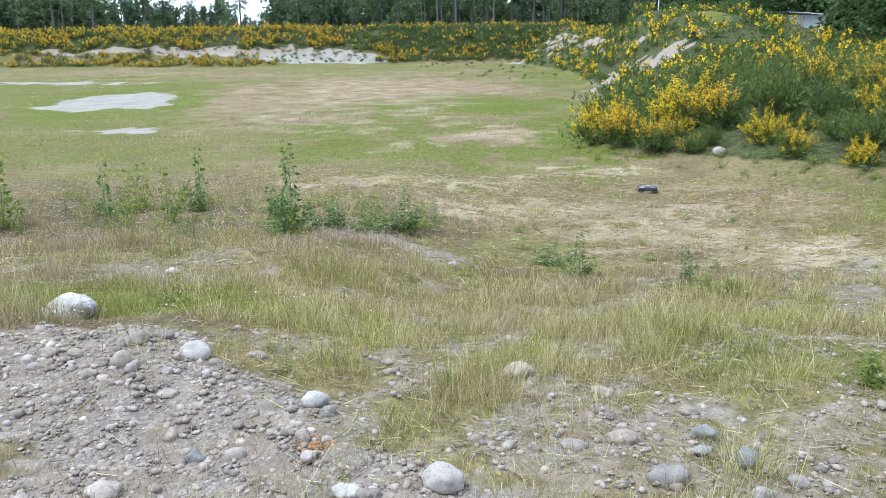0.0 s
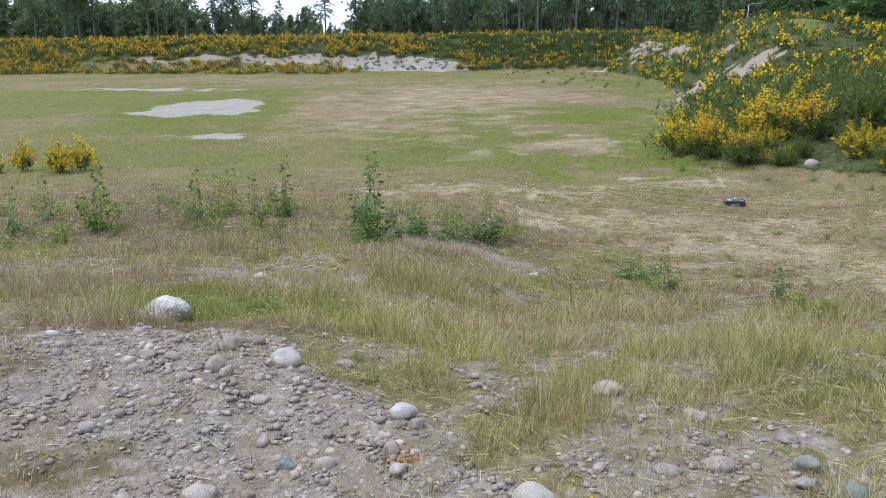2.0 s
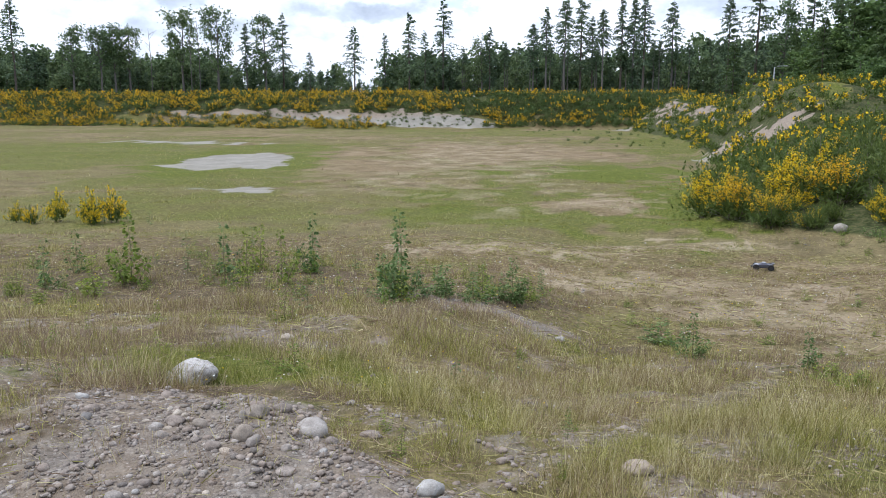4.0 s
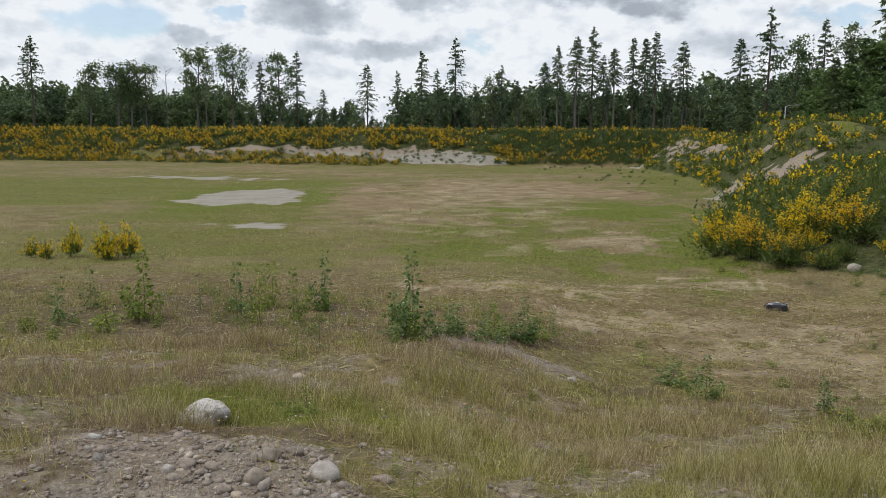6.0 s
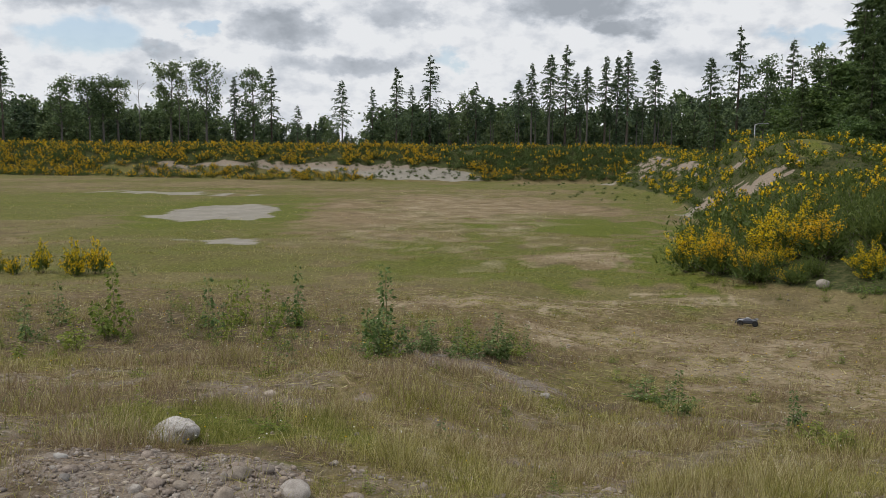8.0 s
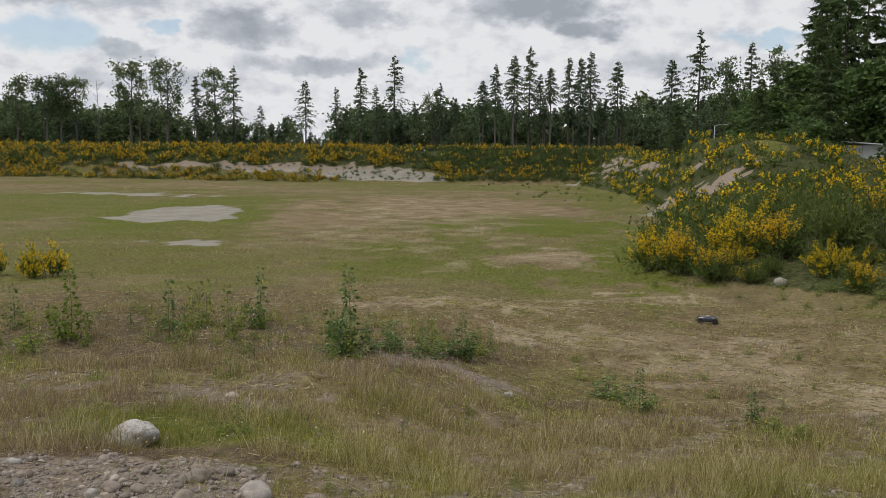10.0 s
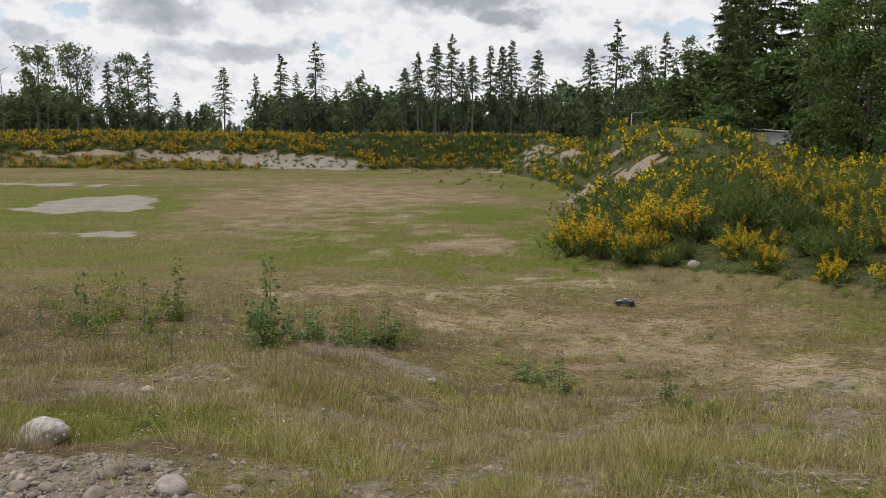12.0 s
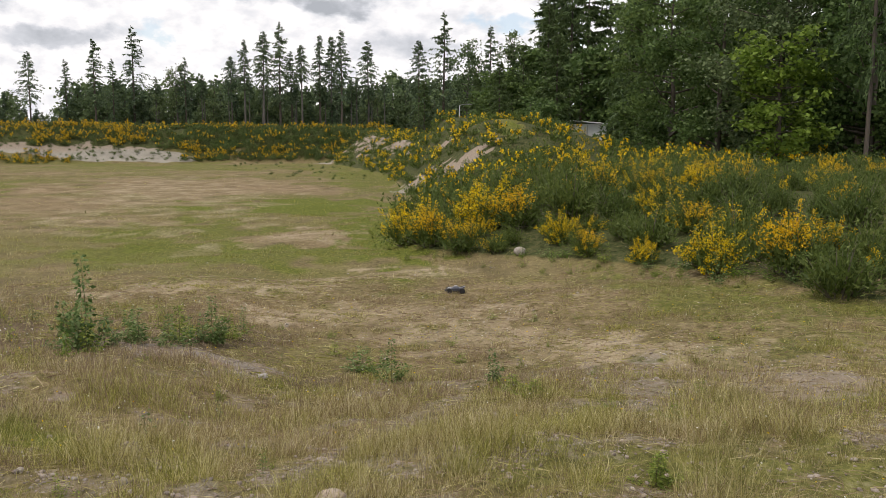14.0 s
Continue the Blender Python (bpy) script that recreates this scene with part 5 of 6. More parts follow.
def plant_wood():
    """The lower mass of the wood behind the berm and round the right of the field."""
    r = np.random.RandomState(44)
    count = 360
    for i in range(count):
        at = -43 + 60 * ((i + r.uniform()) / count)
        row = i % 3
        d = r.uniform(184, 190) if row == 0 else r.uniform(192, 202) if row == 1 else r.uniform(208, 228)
        x, y = d * math.sin(radians(at)), d * math.cos(radians(at))
        high = float(np.interp(at, WOOD_BEARING, WOOD_HEIGHT)) * d / 195 * (r.uniform(0.35, 0.8) if row == 0 else r.uniform(0.75, 1.0) if row == 1 else r.uniform(0.82, 1.04))
        k = int(r.randint(4))
        if r.uniform() < 0.52:
            fir(x, y, high, ("mass", k), r.uniform(0, 360), "dark fir in the wood behind the berm", wide=r.uniform(1.0, 1.5), seed=40 + k, bare=0.03, broad=(0.19, 0.23, 0.17, 0.21)[k], boughs=95, sprays=10, long=0.06, wide_=0.036)
        else:
            broadleaf(x, y, high, ("mass", k), r.uniform(0, 360), M_ALDER, "dark leafy tree in the wood behind the berm", r.uniform(0.85, 1.25), seed=640 + k, leaves=600, size=0.074, slim=0.36, bare=0.0, open_=0.9, clump=0.055, limbs=12)
    # thin pale poles with small tops along the wood's edge
    for i in range(16):
        at = -9 + 16 * (i + r.uniform()) / 16
        x, y = 181 * math.sin(radians(at)), 181 * math.cos(radians(at))
        fir(x, y, r.uniform(10.5, 14), ("pole", i % 3), r.uniform(0, 360), "slim fir with a long bare pale trunk", bark=M_PALEBARK, seed=60 + i % 3, bare=0.62, broad=0.11, boughs=50, sprays=14, long=0.04, wide_=0.016)


plant_wood()


def snag(x, y, high, seed):
    """A dead tree: a bare pale trunk with a few broken branches."""
    r = np.random.RandomState(seed)
    ob = new("dead_tree")
    ob.matrix_basis = pose(x, y, float(land(x, y)) - 0.1, 0, 0, seed * 40)
    part("trunk", tri_mesh("trunk", *tube([(0, 0, 0), (0.1, 0, high * 0.5), (-0.15, 0.1, high)], [0.12, 0.08, 0.03], 6), True), M_PALEBARK, ob)
    for i in range(7):
        h = high * (0.55 + 0.06 * i)
        a = r.uniform(0, 6.283)
        d = np.array([math.cos(a), math.sin(a), r.uniform(0.5, 1.2)]) * r.uniform(0.8, 2.2)
        root = np.array([0, 0, h])
        part("branch", tri_mesh("branch", *tube([root, root + d * 0.5 + (0, 0, 0.1), root + d], [0.05, 0.035, 0.012], 4), True), M_PALEBARK, ob)
    return tagged(ob, "dead bare grey tree standing in the wood", "tree", "dead trees of the wood")


snag(-79.6, 159.2, 15.3, 1)
snag(-87.8, 154.8, 13.9, 2)
snag(-81.0, 158.4, 12.4, 3)


# ---- the near wood beside the hill ----
def plant_near_wood():
    r = np.random.RandomState(45)
    rows = ((20.5, 82, 8.5, 0), (31.5, 101, 17.5, 0), (35.5, 104, 22, 3), (27.5, 98, 12.5, 3), (24.5, 92, 10.5, 0), (31.5, 72, 18, 3), (35, 66, 19, 0), (34, 56, 18, 3), (39, 52, 19, 0), (16.5, 106, 8, 3), (22.5, 102, 9, 0),
            (36, 113, 25, 0), (40, 110, 24, 3), (38, 118, 24, 0), (44, 112, 24, 3), (43, 84, 20, 0), (48, 78, 20, 3), (44, 64, 20, 0), (52, 66, 20, 3), (41, 96, 20, 3),
            (36, 61, 18, 0), (37, 74, 20, 3), (36.5, 84, 19, 0), (40, 57, 18, 3), (43, 47, 17, 0), (40, 70, 21, 3), (28.5, 88, 13, 0), (46, 54, 18, 3))
    for x, y, h, k in rows:
        fir(x, y, h, ("near", k), r.uniform(0, 360), "tall dense fir at the edge of the near wood", wide=r.uniform(0.9, 1.15), group="trees of the near wood", material=M_FIRLIGHT, seed=80 + k, bare=0.02, broad=0.30 + 0.02 * k, boughs=220, sprays=26, long=0.032, wide_=0.0125)
    big = dict(leaves=12500, size=0.0185, slim=0.33, bare=0.03, open_=0.75, clump=0.032, limbs=34, flat=0.35, rise=0.5)
    for x, y, h, k, m in ((28.2, 59, 15, 0, M_MAPLE), (27.8, 51, 14, 1, M_MAPLE), (28.5, 45, 13, 2, M_WILLOW), (31.5, 41, 14, 1, M_MAPLE), (36, 43, 15, 0, M_MAPLE)):
        words = "tall grey-green willow beside the broom hill" if m is M_WILLOW else "large dark green broadleaf tree beside the broom hill"
        broadleaf(x, y, h, ("near", k), r.uniform(0, 360), m, words, 1.0, "trees of the near wood", **{**big, "seed": 701 + k})
    for i in range(14):
        y = 40 + 3.4 * i
        x = 32 - 0.17 * (y - 40) + r.uniform(-1, 3)
        if 0.31 < x / y < 0.41:
            continue
        broadleaf(x, y, r.uniform(3.5, 6.0), ("shrub", i % 2), r.uniform(0, 360), M_MAPLE, "dark leafy shrub at the edge of the near wood", 1.3, "shrubs of the near wood", seed=731 + i % 2, leaves=2600, size=0.05, slim=0.36, bare=0.0, open_=0.8, clump=0.05, flat=0.5)
    for x, y, h in ((30.5, 99, 12), (34.5, 97, 12), (38, 96, 13), (41, 98, 12)):
        broadleaf(x, y, h, ("shrub", 0), r.uniform(0, 360), M_MAPLE, "dark leafy tree behind the white shed", 1.0, "trees of the near wood")
    broadleaf(26.2, 41.5, 7.4, "maple", 20, M_LIME, "young maple with fresh light green leaves", 1.15, "trees of the near wood", seed=720, leaves=3600, size=0.036, slim=0.34, bare=0.05, open_=0.8, clump=0.036, limbs=30, flat=0.45, rise=0.35)
    broadleaf(23.0, 92.0, 9.0, "young maple", 20, M_MAPLE, "round leafy tree with a pale trunk behind the lawn", 1.1, "trees of the near wood", M_PALEBARK, seed=722, leaves=4200, size=0.04, slim=0.34, bare=0.18, open_=0.8, clump=0.045, limbs=28, flat=0.6, rise=0.4)


plant_near_wood()
fir(26.9, 35.2, 19, "bare trunk", 30, "tall fir with a long bare trunk beside the hill", group="trees of the near wood", wide=0.45, material=M_FIRLIGHT, seed=90, bare=0.25, broad=0.28, boughs=90, sprays=40, long=0.03, wide_=0.008)


# ---- saplings and weeds ----
def sapling_meshes(seed, leaves, side_shoots):
    """A young poplar one unit high: upright stems set with whorls of hanging leaves, bushier at the foot."""
    r = np.random.RandomState(seed)
    stems, lb, lt, lw = [], [], [], []
    for i in range(1 + side_shoots):
        top = 1.0 if i == 0 else r.uniform(0.22, 0.58)
        a = r.uniform(0, 6.283)
        off = 0.0 if i == 0 else r.uniform(0.10, 0.34)
        foot = np.array([np.cos(a), np.sin(a), 0]) * off * 0.35
        end = np.array([np.cos(a) * off * 1.3, np.sin(a) * off * 1.3, top]) + (0.02 * r.normal(size=3) if i else 0)
        bow = (foot + end) / 2 + np.array([np.cos(a + 1), np.sin(a + 1), 0]) * 0.03
        stems.append(tube([foot, bow, end], [0.010, 0.007, 0.002], 5))
        n = int(leaves * (1.35 if i == 0 else 1.5 * top))
        whorls = np.linspace(0.22, 1.0, max(4, int(11 * top))) + r.normal(0, 0.015, max(4, int(11 * top)))
        s = np.clip(r.choice(whorls, n) + r.normal(0, 0.025, n), 0.1, 1.02)[:, None]
        at = (1 - s) ** 2 * foot + 2 * s * (1 - s) * bow + s * s * end
        b = r.uniform(0, 6.283, n)
        reach = (0.02 + 0.075 * r.uniform(0.1, 1.3, n) * (1.15 - 0.75 * s[:, 0])) * (1 if i == 0 else 0.9)
        out = np.stack([np.cos(b), np.sin(b), r.uniform(0.0, 0.6, n)], -1)
        root = at + out * reach[:, None]
        size = r.uniform(0.05, 0.11, n) * (0.75 + 0.35 * (1 - s[:, 0]))
        lb.append(root), lt.append(root + unit(out + (0, 0, -0.55) + 0.4 * r.normal(size=(n, 3))) * size[:, None]), lw.append(size * 0.5)
    return stems, blades(np.concatenate(lb), np.concatenate(lt), np.concatenate(lw), r, 0.4)


def sapling(x, y, high, seed, shoots=2, leaves=90, material=None, label="", wide=1.0, name="sapling"):
    stem, crown = sapling_meshes(seed, leaves, shoots)
    ob = new(name)
    ob.matrix_basis = pose(x, y, float(land(x, y)) - 0.01, 0, 0, seed * 53 % 360) @ Matrix.Diagonal((high * wide, high * wide, high, 1))
    for one in stem:
        part("stem", tri_mesh("stem", *one, True), M_STEM, ob)
    tagged(part("foliage", tri_mesh("leaves", *crown), material or M_POPLAR, ob), kind="stuff")
    return tagged(ob, label or "young poplar sapling with grey-green leaves in dry grass", "sapling", "saplings on the slope")


sapling(-2.39, 9.65, 1.07, 900, 6, 125, M_POPLAR, "tallest grey-green poplar sapling with a bushy foot", 0.80)
sapling(-7.39, 9.8, 0.69, 901, 2, 80, M_POPLAR, "young grey-green poplar sapling in dry grass", 0.94)
sapling(-6.64, 10.66, 1.04, 902, 4, 130, M_WEED, "young sapling with yellow-green leaves", 0.83)
sapling(-6.56, 9.63, 0.56, 903, 5, 90, M_WEED, "young sapling with yellow-green leaves", 1.54)
sapling(-5.3, 10.93, 0.90, 904, 2, 80, M_POPLAR, "young grey-green poplar sapling in dry grass", 0.80)
sapling(-4.86, 10.73, 0.79, 905, 3, 80, M_WEED, "young sapling with yellow-green leaves", 0.80)
sapling(-7.72, 10.97, 0.66, 906, 3, 70, M_POPLAR, "young grey-green poplar sapling in dry grass", 0.96)
sapling(-5.22, 12.04, 0.78, 907, 3, 80, M_WEED, "young sapling with yellow-green leaves", 0.88)
sapling(-4.56, 11.22, 0.77, 908, 3, 90, M_WEED, "young sapling with yellow-green leaves", 0.83)
sapling(-4.42, 12.28, 0.92, 909, 2, 90, M_POPLAR, "young grey-green poplar sapling in dry grass", 0.80)
sapling(-6.22, 11.54, 0.64, 910, 1, 30, M_POPLAR, "young grey-green poplar sapling in dry grass", 0.80)
sapling(-1.1, 10.86, 0.66, 911, 4, 130, M_POPLAR, "young grey-green poplar sapling in dry grass", 0.97)
sapling(-1.86, 9.87, 0.44, 912, 3, 110, M_POPLAR, "young grey-green poplar sapling in dry grass", 1.69)
sapling(-1.53, 10.1, 0.40, 913, 4, 110, M_POPLAR, "young grey-green poplar sapling in dry grass", 1.64)
sapling(-1.34, 10.26, 0.37, 914, 3, 80, M_POPLAR, "young grey-green poplar sapling in dry grass", 1.50)
sapling(-0.8, 12.28, 0.37, 915, 2, 60, M_POPLAR, "young grey-green poplar sapling in dry grass", 1.25)
sapling(1.07, 9.19, 0.52, 916, 4, 120, M_POPLAR, "young grey-green poplar sapling in dry grass", 0.96)
sapling(0.84, 10.36, 0.30, 917, 5, 90, M_POPLAR, "young grey-green poplar sapling in dry grass", 2.62)
sapling(2.1, 8.48, 0.39, 918, 3, 90, M_POPLAR, "young grey-green poplar sapling in dry grass", 1.21)
sapling(2.24, 8.16, 0.18, 919, 6, 100, M_WEED, "low leafy green weed on the stony slope", 3.20)
sapling(2.22, 7.21, 0.17, 920, 6, 110, M_WEED, "low leafy green weed on the stony slope", 3.20)
sapling(-0.18, 4.16, 0.18, 921, 1, 34, M_POPLAR, "young grey-green poplar sapling in dry grass", 0.88)
sapling(-2.63, 9.73, 0.43, 922, 4, 80, M_POPLAR, "young grey-green poplar sapling in dry grass", 1.50)
sapling(-2.16, 9.59, 0.38, 923, 4, 90, M_POPLAR, "young grey-green poplar sapling in dry grass", 1.50)
sapling(-4.43, 12.22, 0.35, 924, 5, 120, M_LIME, "low bright yellow-green seedling beside a sapling", 1.34)
sapling(-2.41, 8.95, 0.28, 925, 5, 120, M_LIME, "low bright yellow-green seedling beside a sapling", 1.21)
sapling(-3.76, 12.34, 0.27, 926, 2, 40, M_POPLAR, "young grey-green poplar sapling in dry grass", 1.50)
sapling(-7.07, 15.99, 0.49, 927, 2, 40, M_POPLAR, "young grey-green poplar sapling in dry grass", 1.12)
sapling(-12.22, 20.85, 0.42, 928, 2, 30, M_POPLAR, "young grey-green poplar sapling in dry grass", 1.50)
sapling(-3.5, 10.63, 0.32, 929, 2, 40, M_WEED, "young sapling with yellow-green leaves", 1.12)
sapling(0.5, 11.28, 0.20, 930, 4, 60, M_WEED, "low leafy green weed on the stony slope", 2.40)
sapling(-2.01, 10.11, 0.40, 931, 5, 90, M_POPLAR, "young grey-green poplar sapling in dry grass", 1.64)
sapling(-1.49, 10.6, 0.46, 932, 5, 100, M_WEED, "young sapling with yellow-green leaves", 1.50)
sapling(-1.23, 10.99, 0.39, 933, 5, 90, M_POPLAR, "young grey-green poplar sapling in dry grass", 1.80)
sapling(-0.96, 11.49, 0.37, 934, 5, 80, M_WEED, "low leafy green weed on the stony slope", 2.00)
sapling(1.06, 9.91, 0.36, 935, 5, 90, M_POPLAR, "young grey-green poplar sapling in dry grass", 1.50)
sapling(1.27, 9.53, 0.17, 936, 5, 60, M_WEED, "low leafy green weed on the stony slope", 3.12)
sapling(0.92, 10.18, 0.22, 937, 5, 60, M_WEED, "low leafy green weed on the stony slope", 2.50)
sapling(2.16, 10.45, 0.15, 938, 4, 60, M_WEED, "low leafy green weed on the stony slope", 3.00)
sapling(1.82, 3.68, 0.19, 960, 4, 120, M_WEED, "small leafy green weed in sparse grass", 1.63, name="weed")
sapling(2.58, 4.42, 0.13, 961, 4, 50, M_WEED, "small leafy green weed in sparse grass", 1.40, name="weed")
sapling(1.79, 3.65, 0.19, 962, 4, 120, M_WEED, "small leafy green weed in sparse grass", 1.81, name="weed")
sapling(-0.18, 4.44, 0.13, 963, 4, 40, M_WEED, "small leafy green weed in sparse grass", 1.05, name="weed")
sapling(-0.37, 2.67, 0.05, 964, 4, 26, M_WEED, "small leafy green weed in sparse grass", 2.50, name="weed")
sapling(-0.49, 2.48, 0.09, 965, 4, 26, M_WEED, "small leafy green weed in sparse grass", 1.56, name="weed")
sapling(-1.32, 3.83, 0.09, 966, 4, 26, M_WEED, "small leafy green weed in sparse grass", 1.63, name="weed")
sapling(-1.86, 3.62, 0.07, 967, 4, 26, M_WEED, "small leafy green weed in sparse grass", 1.59, name="weed")
sapling(2.77, 5.48, 0.14, 968, 4, 60, M_WEED, "small leafy green weed in sparse grass", 2.50, name="weed")
sapling(8.44, 15.27, 0.73, 969, 4, 60, M_POPLAR, "small leafy green weed in sparse grass", 0.93, name="weed")
sapling(3.33, 13.66, 0.21, 980, 7, 40, M_WEED, "low flowering weed clump on the worn ground", 2.2, name="weed")
sapling(3.92, 12.98, 0.20, 981, 7, 40, M_WEED, "low flowering weed clump on the worn ground", 2.2, name="weed")
sapling(3.44, 8.82, 0.14, 982, 7, 40, M_WEED, "low flowering weed clump on the worn ground", 2.2, name="weed")
sapling(4.1, 7.55, 0.13, 983, 7, 40, M_WEED, "low flowering weed clump on the worn ground", 2.2, name="weed")
sapling(6.96, 11.15, 0.19, 984, 7, 40, M_WEED, "low flowering weed clump on the worn ground", 2.2, name="weed")
sapling(2.96, 4.24, 0.08, 985, 7, 40, M_WEED, "low flowering weed clump on the worn ground", 2.2, name="weed")
sapling(2.72, 6.58, 0.11, 986, 7, 40, M_WEED, "low flowering weed clump on the worn ground", 2.2, name="weed")
sapling(6.07, 10.88, 0.18, 987, 7, 40, M_WEED, "low flowering weed clump on the worn ground", 2.2, name="weed")
sapling(6.2, 21.9, 0.41, 1000, 6, 45, M_LIME, "low leafy plant at the foot of the broom hill", 1.67, name="weed")
sapling(6.73, 21.25, 0.41, 1001, 6, 45, M_POPLAR, "low leafy plant at the foot of the broom hill", 1.75, name="weed")
sapling(7.0, 20.78, 0.52, 1002, 6, 45, M_LIME, "low leafy plant at the foot of the broom hill", 1.68, name="weed")
sapling(7.5, 20.12, 0.51, 1003, 6, 45, M_WEED, "low leafy plant at the foot of the broom hill", 2.07, name="weed")
sapling(7.75, 19.42, 0.50, 1004, 6, 45, M_WEED, "low leafy plant at the foot of the broom hill", 1.36, name="weed")
sapling(8.24, 18.94, 0.26, 1005, 6, 45, M_POPLAR, "low leafy plant at the foot of the broom hill", 1.67, name="weed")
sapling(8.32, 18.1, 0.47, 1006, 6, 45, M_POPLAR, "low leafy plant at the foot of the broom hill", 1.59, name="weed")
sapling(8.62, 17.59, 0.25, 1007, 6, 45, M_POPLAR, "low leafy plant at the foot of the broom hill", 1.30, name="weed")
sapling(8.77, 17.33, 0.46, 1008, 6, 45, M_POPLAR, "low leafy plant at the foot of the broom hill", 1.98, name="weed")
sapling(9.0, 16.37, 0.34, 1009, 6, 45, M_LIME, "low leafy plant at the foot of the broom hill", 1.55, name="weed")
sapling(9.14, 15.9, 0.33, 1010, 6, 45, M_LIME, "low leafy plant at the foot of the broom hill", 2.12, name="weed")
sapling(9.29, 15.66, 0.43, 1011, 6, 45, M_LIME, "low leafy plant at the foot of the broom hill", 1.90, name="weed")
sapling(9.43, 14.8, 0.42, 1012, 6, 45, M_LIME, "low leafy plant at the foot of the broom hill", 1.77, name="weed")
sapling(9.67, 14.47, 0.41, 1013, 6, 45, M_POPLAR, "low leafy plant at the foot of the broom hill", 1.48, name="weed")
sapling(9.69, 14.11, 0.31, 1014, 6, 45, M_WEED, "low leafy plant at the foot of the broom hill", 1.54, name="weed")
sapling(9.72, 13.53, 0.21, 1015, 6, 45, M_POPLAR, "low leafy plant at the foot of the broom hill", 1.63, name="weed")


def scatter_weeds(seed, count):
    """Small leafy plants and seedlings all over the slope."""
    r = np.random.RandomState(seed)
    kinds = [sapling_meshes(1100 + k, (26, 40, 60)[k % 3], (2, 4, 6)[k % 3]) for k in range(9)]
    meshes = [([tri_mesh("stem", *one, True) for one in st], tri_mesh("foliage", *lv)) for st, lv in kinds]
    mats = [M_POPLAR, M_WEED, M_WEED]
    x, y = fan(r, count * 8, 3.2, 15, 42)
    heath, bare = heath_at(x, y), np.maximum(gravel_at(x, y), 0.7 * dirt_at(x, y))
    ok = (r.uniform(size=len(x)) < (0.18 + 0.8 * heath) * (1 - bare)) & (inside_hill(x, y) < 0)
    places = list(zip(x[ok].tolist(), y[ok].tolist()))[:count]
    fx, fy = r.uniform(2.5, 11, 4000), r.uniform(11, 33, 4000)
    foot = inside_hill(fx, fy)
    foot = (foot > -1.1) & (foot < 0.5)
    places += list(zip(fx[foot].tolist(), fy[foot].tolist()))[:75]
    for px, py in places:
        k = r.randint(9)
        high = r.uniform(0.08, 0.2) + (0.22 * r.uniform() ** 2 if py > 7 and px < -1 or py > 15 else 0)
        ob = new("weed")
        wide = r.uniform(0.9, 1.9)
        ob.matrix_basis = pose(px, py, float(land(px, py)) - 0.01, 0, 0, r.uniform(0, 360)) @ Matrix.Diagonal((high * wide, high * wide, high, 1))
        for st in meshes[k][0]:
            part("stem", st, M_STEM, ob)
        tagged(part("foliage", meshes[k][1], mats[k % 3], ob), kind="stuff")
        tagged(ob, ("small grey-green seedling in dry grass", "low leafy green weed in dry grass", "bushy yellow-green weed in dry grass")[k % 3], "weed", "weeds on the slope")


scatter_weeds(50, 170)


# ---- small flowers in the grass ----
def scatter_flowers(name, label, seed, count, near, far, size, material):
    r = np.random.RandomState(seed)
    x, y = fan(r, count, near, far)
    ok = r.uniform(size=count) < np.clip(0.5 + 0.5 * waves(x, y, 3, 97), 0, 1) * (inside_hill(x, y) < 0.3)
    x, y = x[ok], y[ok]
    p = np.stack([x, y, land(x, y) + r.uniform(0.04, 0.17, len(x))], -1)
    pieces = []
    for a in range(3):
        d = np.stack([np.cos(a * 2.1 + x * 9), np.sin(a * 2.1 + x * 9), 0.3 + 0 * x], -1) * (size * (0.5 + y / far))[:, None]
        pieces.append(blades(p - d * 0.4, p + d * 0.6, size * 0.7 * (0.5 + y / far), r))
    stalk = np.stack([x, y, land(x, y)], -1)
    v, f = join(*pieces)
    ob = tagged(part(name, tri_mesh(name, v, f), material), label, "flower", kind="stuff")
    v, f = spikes(stalk, p, 0.003 + 0 * x, r)
    tagged(part("stalk", tri_mesh("stalk", v, f), M_STEM, ob), kind="stuff")


scatter_flowers("daisy_bloom", "tiny white flowers scattered in the grass", 20, 1100, 2.2, 17, 0.016, M_PETAL)
scatter_flowers("hawkweed_bloom", "tiny yellow flowers scattered in the grass", 21, 500, 2.2, 16, 0.018, M_BLOOM)


# ---- toy truck ----
def wheel(parent, x, y, r, w):
    bm = bmesh.new()
    n = 28
    prof = [(-w / 2, r * 0.62), (-w / 2, r * 0.9), (-w * 0.36, r), (w * 0.36, r), (w / 2, r * 0.9), (w / 2, r * 0.62)]
    rings = [[bm.verts.new((rr * (1.0 if not (j in (2, 3) and i % 2) else 0.93) * math.cos(i * 2 * math.pi / n), px, rr * (1.0 if not (j in (2, 3) and i % 2) else 0.93) * math.sin(i * 2 * math.pi / n))) for i in range(n)] for j, (px, rr) in enumerate(prof)]
    for a, b in zip(rings, rings[1:]):
        for i in range(n):
            bm.faces.new((a[i], a[(i + 1) % n], b[(i + 1) % n], b[i]))
    tyre = part("wheel", bm, M_RUBBER, parent, "black knobbly rubber tyre", pose(x, y, r, 0, 0, 0))
    bm = bmesh.new()
    bmesh.ops.create_cone(bm, cap_ends=True, segments=20, radius1=r * 0.62, radius2=r * 0.62, depth=w * 0.8)
    bmesh.ops.rotate(bm, verts=bm.verts, matrix=Matrix.Rotation(math.pi / 2, 3, "X"))
    part("rim", bm, M_RIM, tyre)


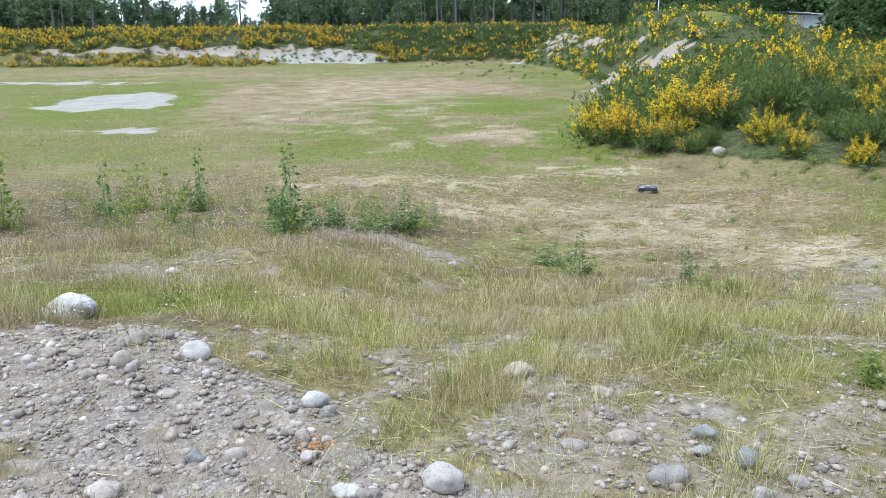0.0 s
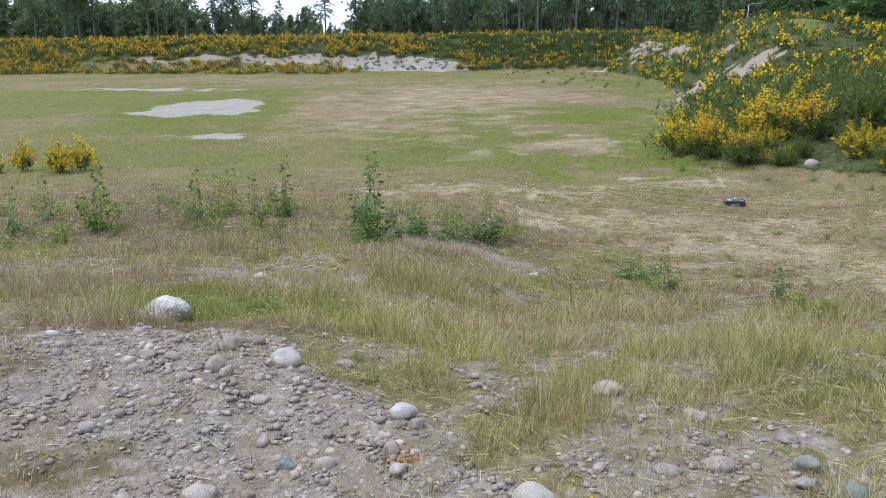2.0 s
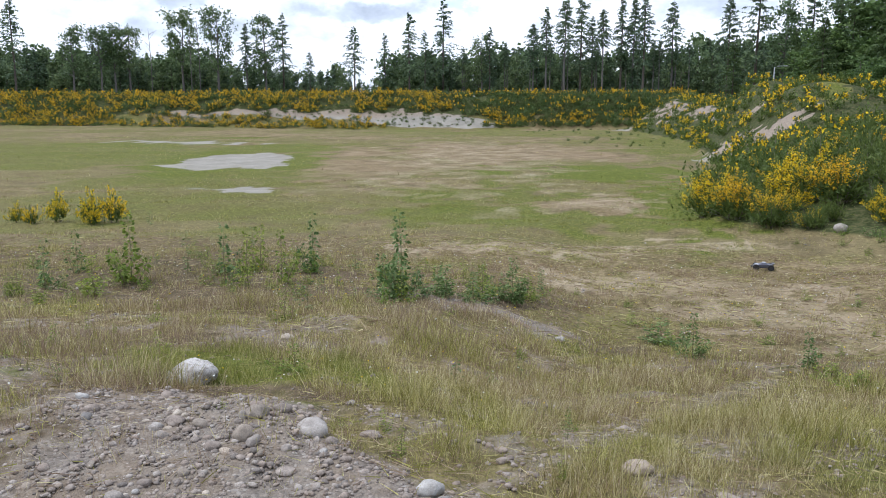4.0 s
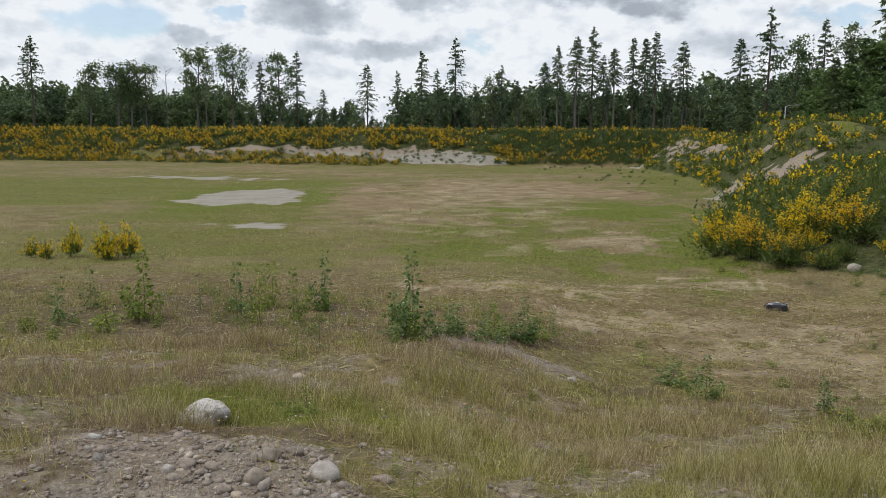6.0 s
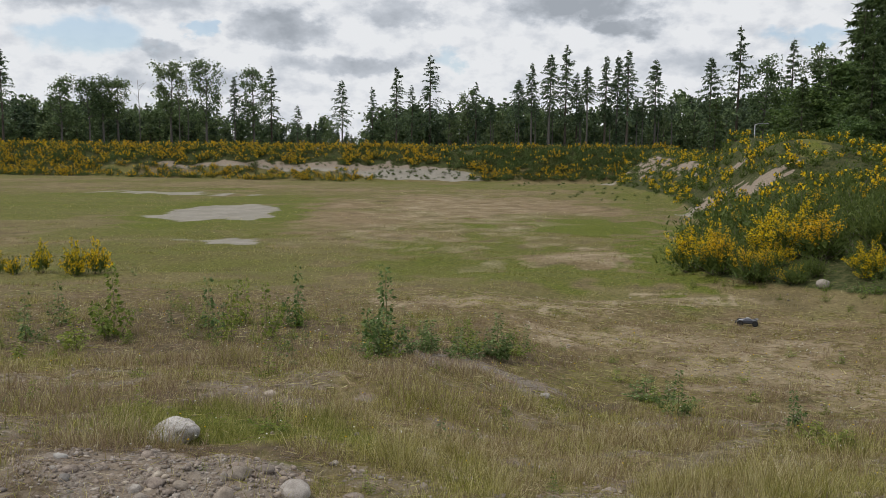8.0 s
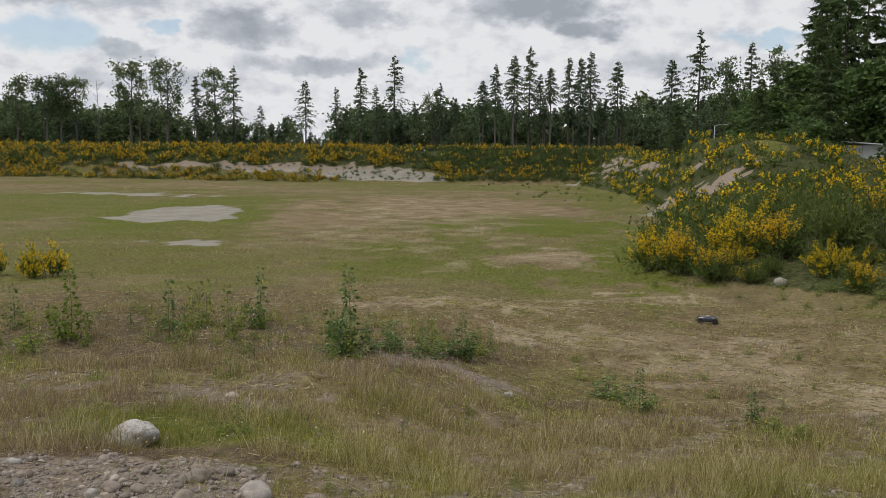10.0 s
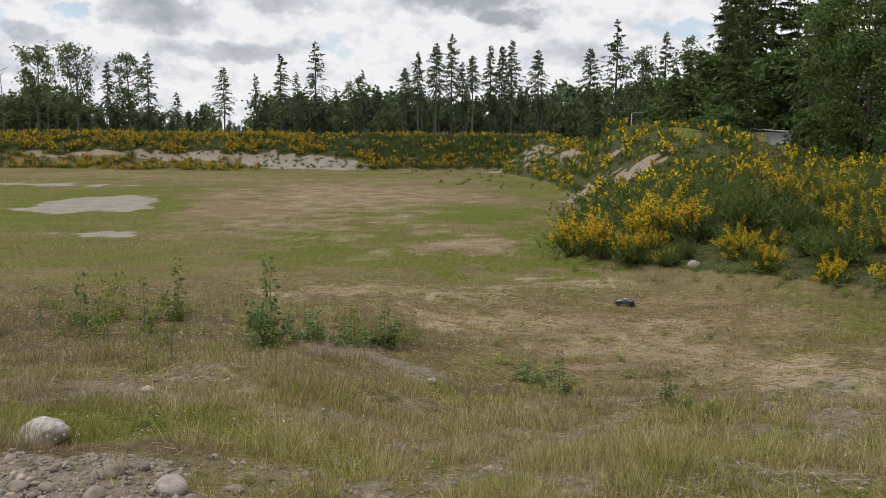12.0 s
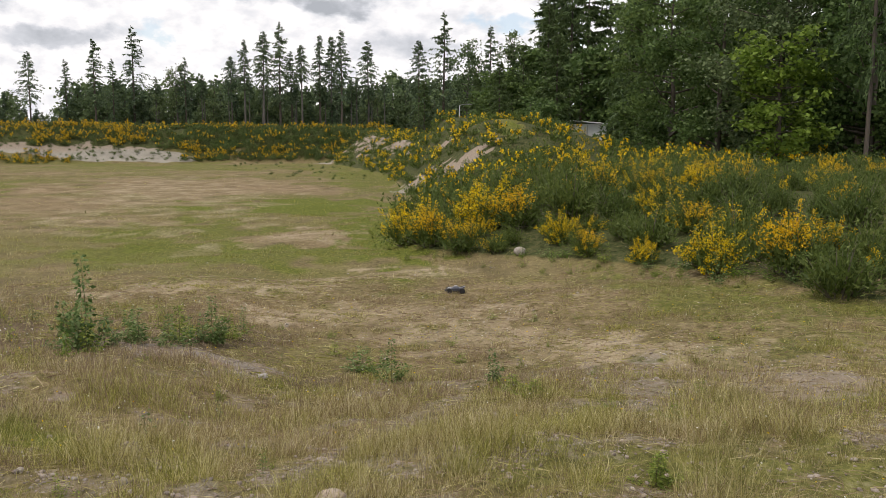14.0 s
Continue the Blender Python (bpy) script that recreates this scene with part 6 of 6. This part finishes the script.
def toy_truck(x, y, turn):
    ob = new("toy_truck")
    ob.matrix_basis = pose(x, y, float(land(x, y)) + 0.012, 0, 0, turn) @ Matrix.Scale(0.86, 4)
    for sx in (-0.165, 0.165):
        for sy in (-0.13, 0.13):
            wheel(ob, sx, sy, 0.074, 0.085)
    bm = bmesh.new()
    outline = [(-0.22, 0.10), (-0.20, 0.135), (-0.10, 0.145), (-0.05, 0.18), (0.03, 0.18), (0.10, 0.14), (0.215, 0.115), (0.23, 0.085), (0.2, 0.07), (-0.2, 0.07)]
    sides = []
    for s in (-1, 1):
        sides.append([bm.verts.new((px, s * (0.105 if pz < 0.16 else 0.06), pz)) for px, pz in outline])
    bm.faces.new(sides[0])
    bm.faces.new(sides[1][::-1])
    for i in range(len(outline)):
        j = (i + 1) % len(outline)
        bm.faces.new((sides[0][j], sides[0][i], sides[1][i], sides[1][j]))
    bmesh.ops.recalc_face_normals(bm, faces=bm.faces)
    bmesh.ops.bevel(bm, geom=bm.edges[:], offset=0.008, segments=2, affect="EDGES")
    part("body", bm, M_SHELL, ob, "dark blue painted shell")
    for name, size, at, m in (("roof", (0.075, 0.11, 0.010), (-0.01, 0, 0.183), M_SHELLTOP), ("hood_panel", (0.09, 0.15, 0.01), (0.15, 0, 0.133), M_SHELLTOP), ("chassis", (0.44, 0.10, 0.03), (0, 0, 0.06), M_RUBBER),
                              ("bumper", (0.03, 0.2, 0.03), (0.262, 0, 0.075), M_RUBBER), ("rear_wing", (0.06, 0.2, 0.012), (-0.215, 0, 0.165), M_SHELL), ("axle", (0.02, 0.26, 0.02), (0.15, 0, 0.066), M_METAL), ("axle", (0.02, 0.26, 0.02), (-0.15, 0, 0.066), M_METAL)):
        bm = bmesh.new()
        bmesh.ops.create_cube(bm, size=1)
        bmesh.ops.scale(bm, vec=size, verts=bm.verts)
        bmesh.ops.bevel(bm, geom=bm.edges[:], offset=min(size) * 0.3, segments=2, affect="EDGES")
        part(name, bm, m, ob, at=pose(*at))
    return tagged(ob, "dark toy truck with grey panels standing in sparse grass", "toy car")


toy_truck(3.42, 17.35, 172)


# ---- shed and street lamps behind the hill ----
def box(name, size, at, material, parent, bevel=0.02, label=""):
    bm = bmesh.new()
    bmesh.ops.create_cube(bm, size=1)
    bmesh.ops.scale(bm, vec=size, verts=bm.verts)
    if bevel:
        bmesh.ops.bevel(bm, geom=bm.edges[:], offset=bevel, segments=1, affect="EDGES")
    return part(name, bm, material, parent, label, at if isinstance(at, Matrix) else pose(*at))


def shed(x, y, turn, top):
    z = float(land(x, y))
    ob = new("shed")
    ob.matrix_basis = pose(x, y, z - 0.1, 0, 0, turn)
    high = top - z
    box("wall", (4.2, 4.0, high - 0.5), (0, 0, (high - 0.5) / 2), M_WALL, ob, label="white sheet-metal walls")
    box("roof", (4.6, 4.6, 0.12), pose(0, 0, high - 0.30, 0, 4.5, 0), M_WALL, ob, label="pale low-pitched roof")
    for i in range(3):
        box("wall_seam", (0.05, 0.04, high - 0.6), (-1.4 + i * 1.4, -2.01, (high - 0.6) / 2), M_METAL, ob, 0.008)
    return tagged(ob, "low white shed behind the broom hill, half hidden", "shed")


def street_lamp(x, y, top, turn, reach=0.9):
    z = float(land(x, y))
    ob = new("street_lamp")
    ob.matrix_basis = pose(x, y, z - 0.1, 0, 0, turn)
    h = top - z
    v, f = tube([(0, 0, 0), (0, 0, h * 0.5), (0, 0, h)], [0.07, 0.055, 0.045], 8)
    part("post", tri_mesh("post", v, f, True), M_METAL, ob)
    v, f = tube([(0, 0, h - 0.05), (reach * 0.4, 0, h + 0.1), (reach, 0, h + 0.12)], [0.035, 0.03, 0.025], 6)
    part("arm", tri_mesh("arm", v, f, True), M_METAL, ob)
    box("lamp_head", (0.45, 0.2, 0.09), (reach + 0.2, 0, h + 0.11), M_METAL, ob, 0.04)
    return tagged(ob, "grey metal street lamp behind the broom knoll", "street lamp", "street lamps")


shed(33.0, 90.5, -18, 6.1)
street_lamp(17.6, 88.2, 7.5, 0)
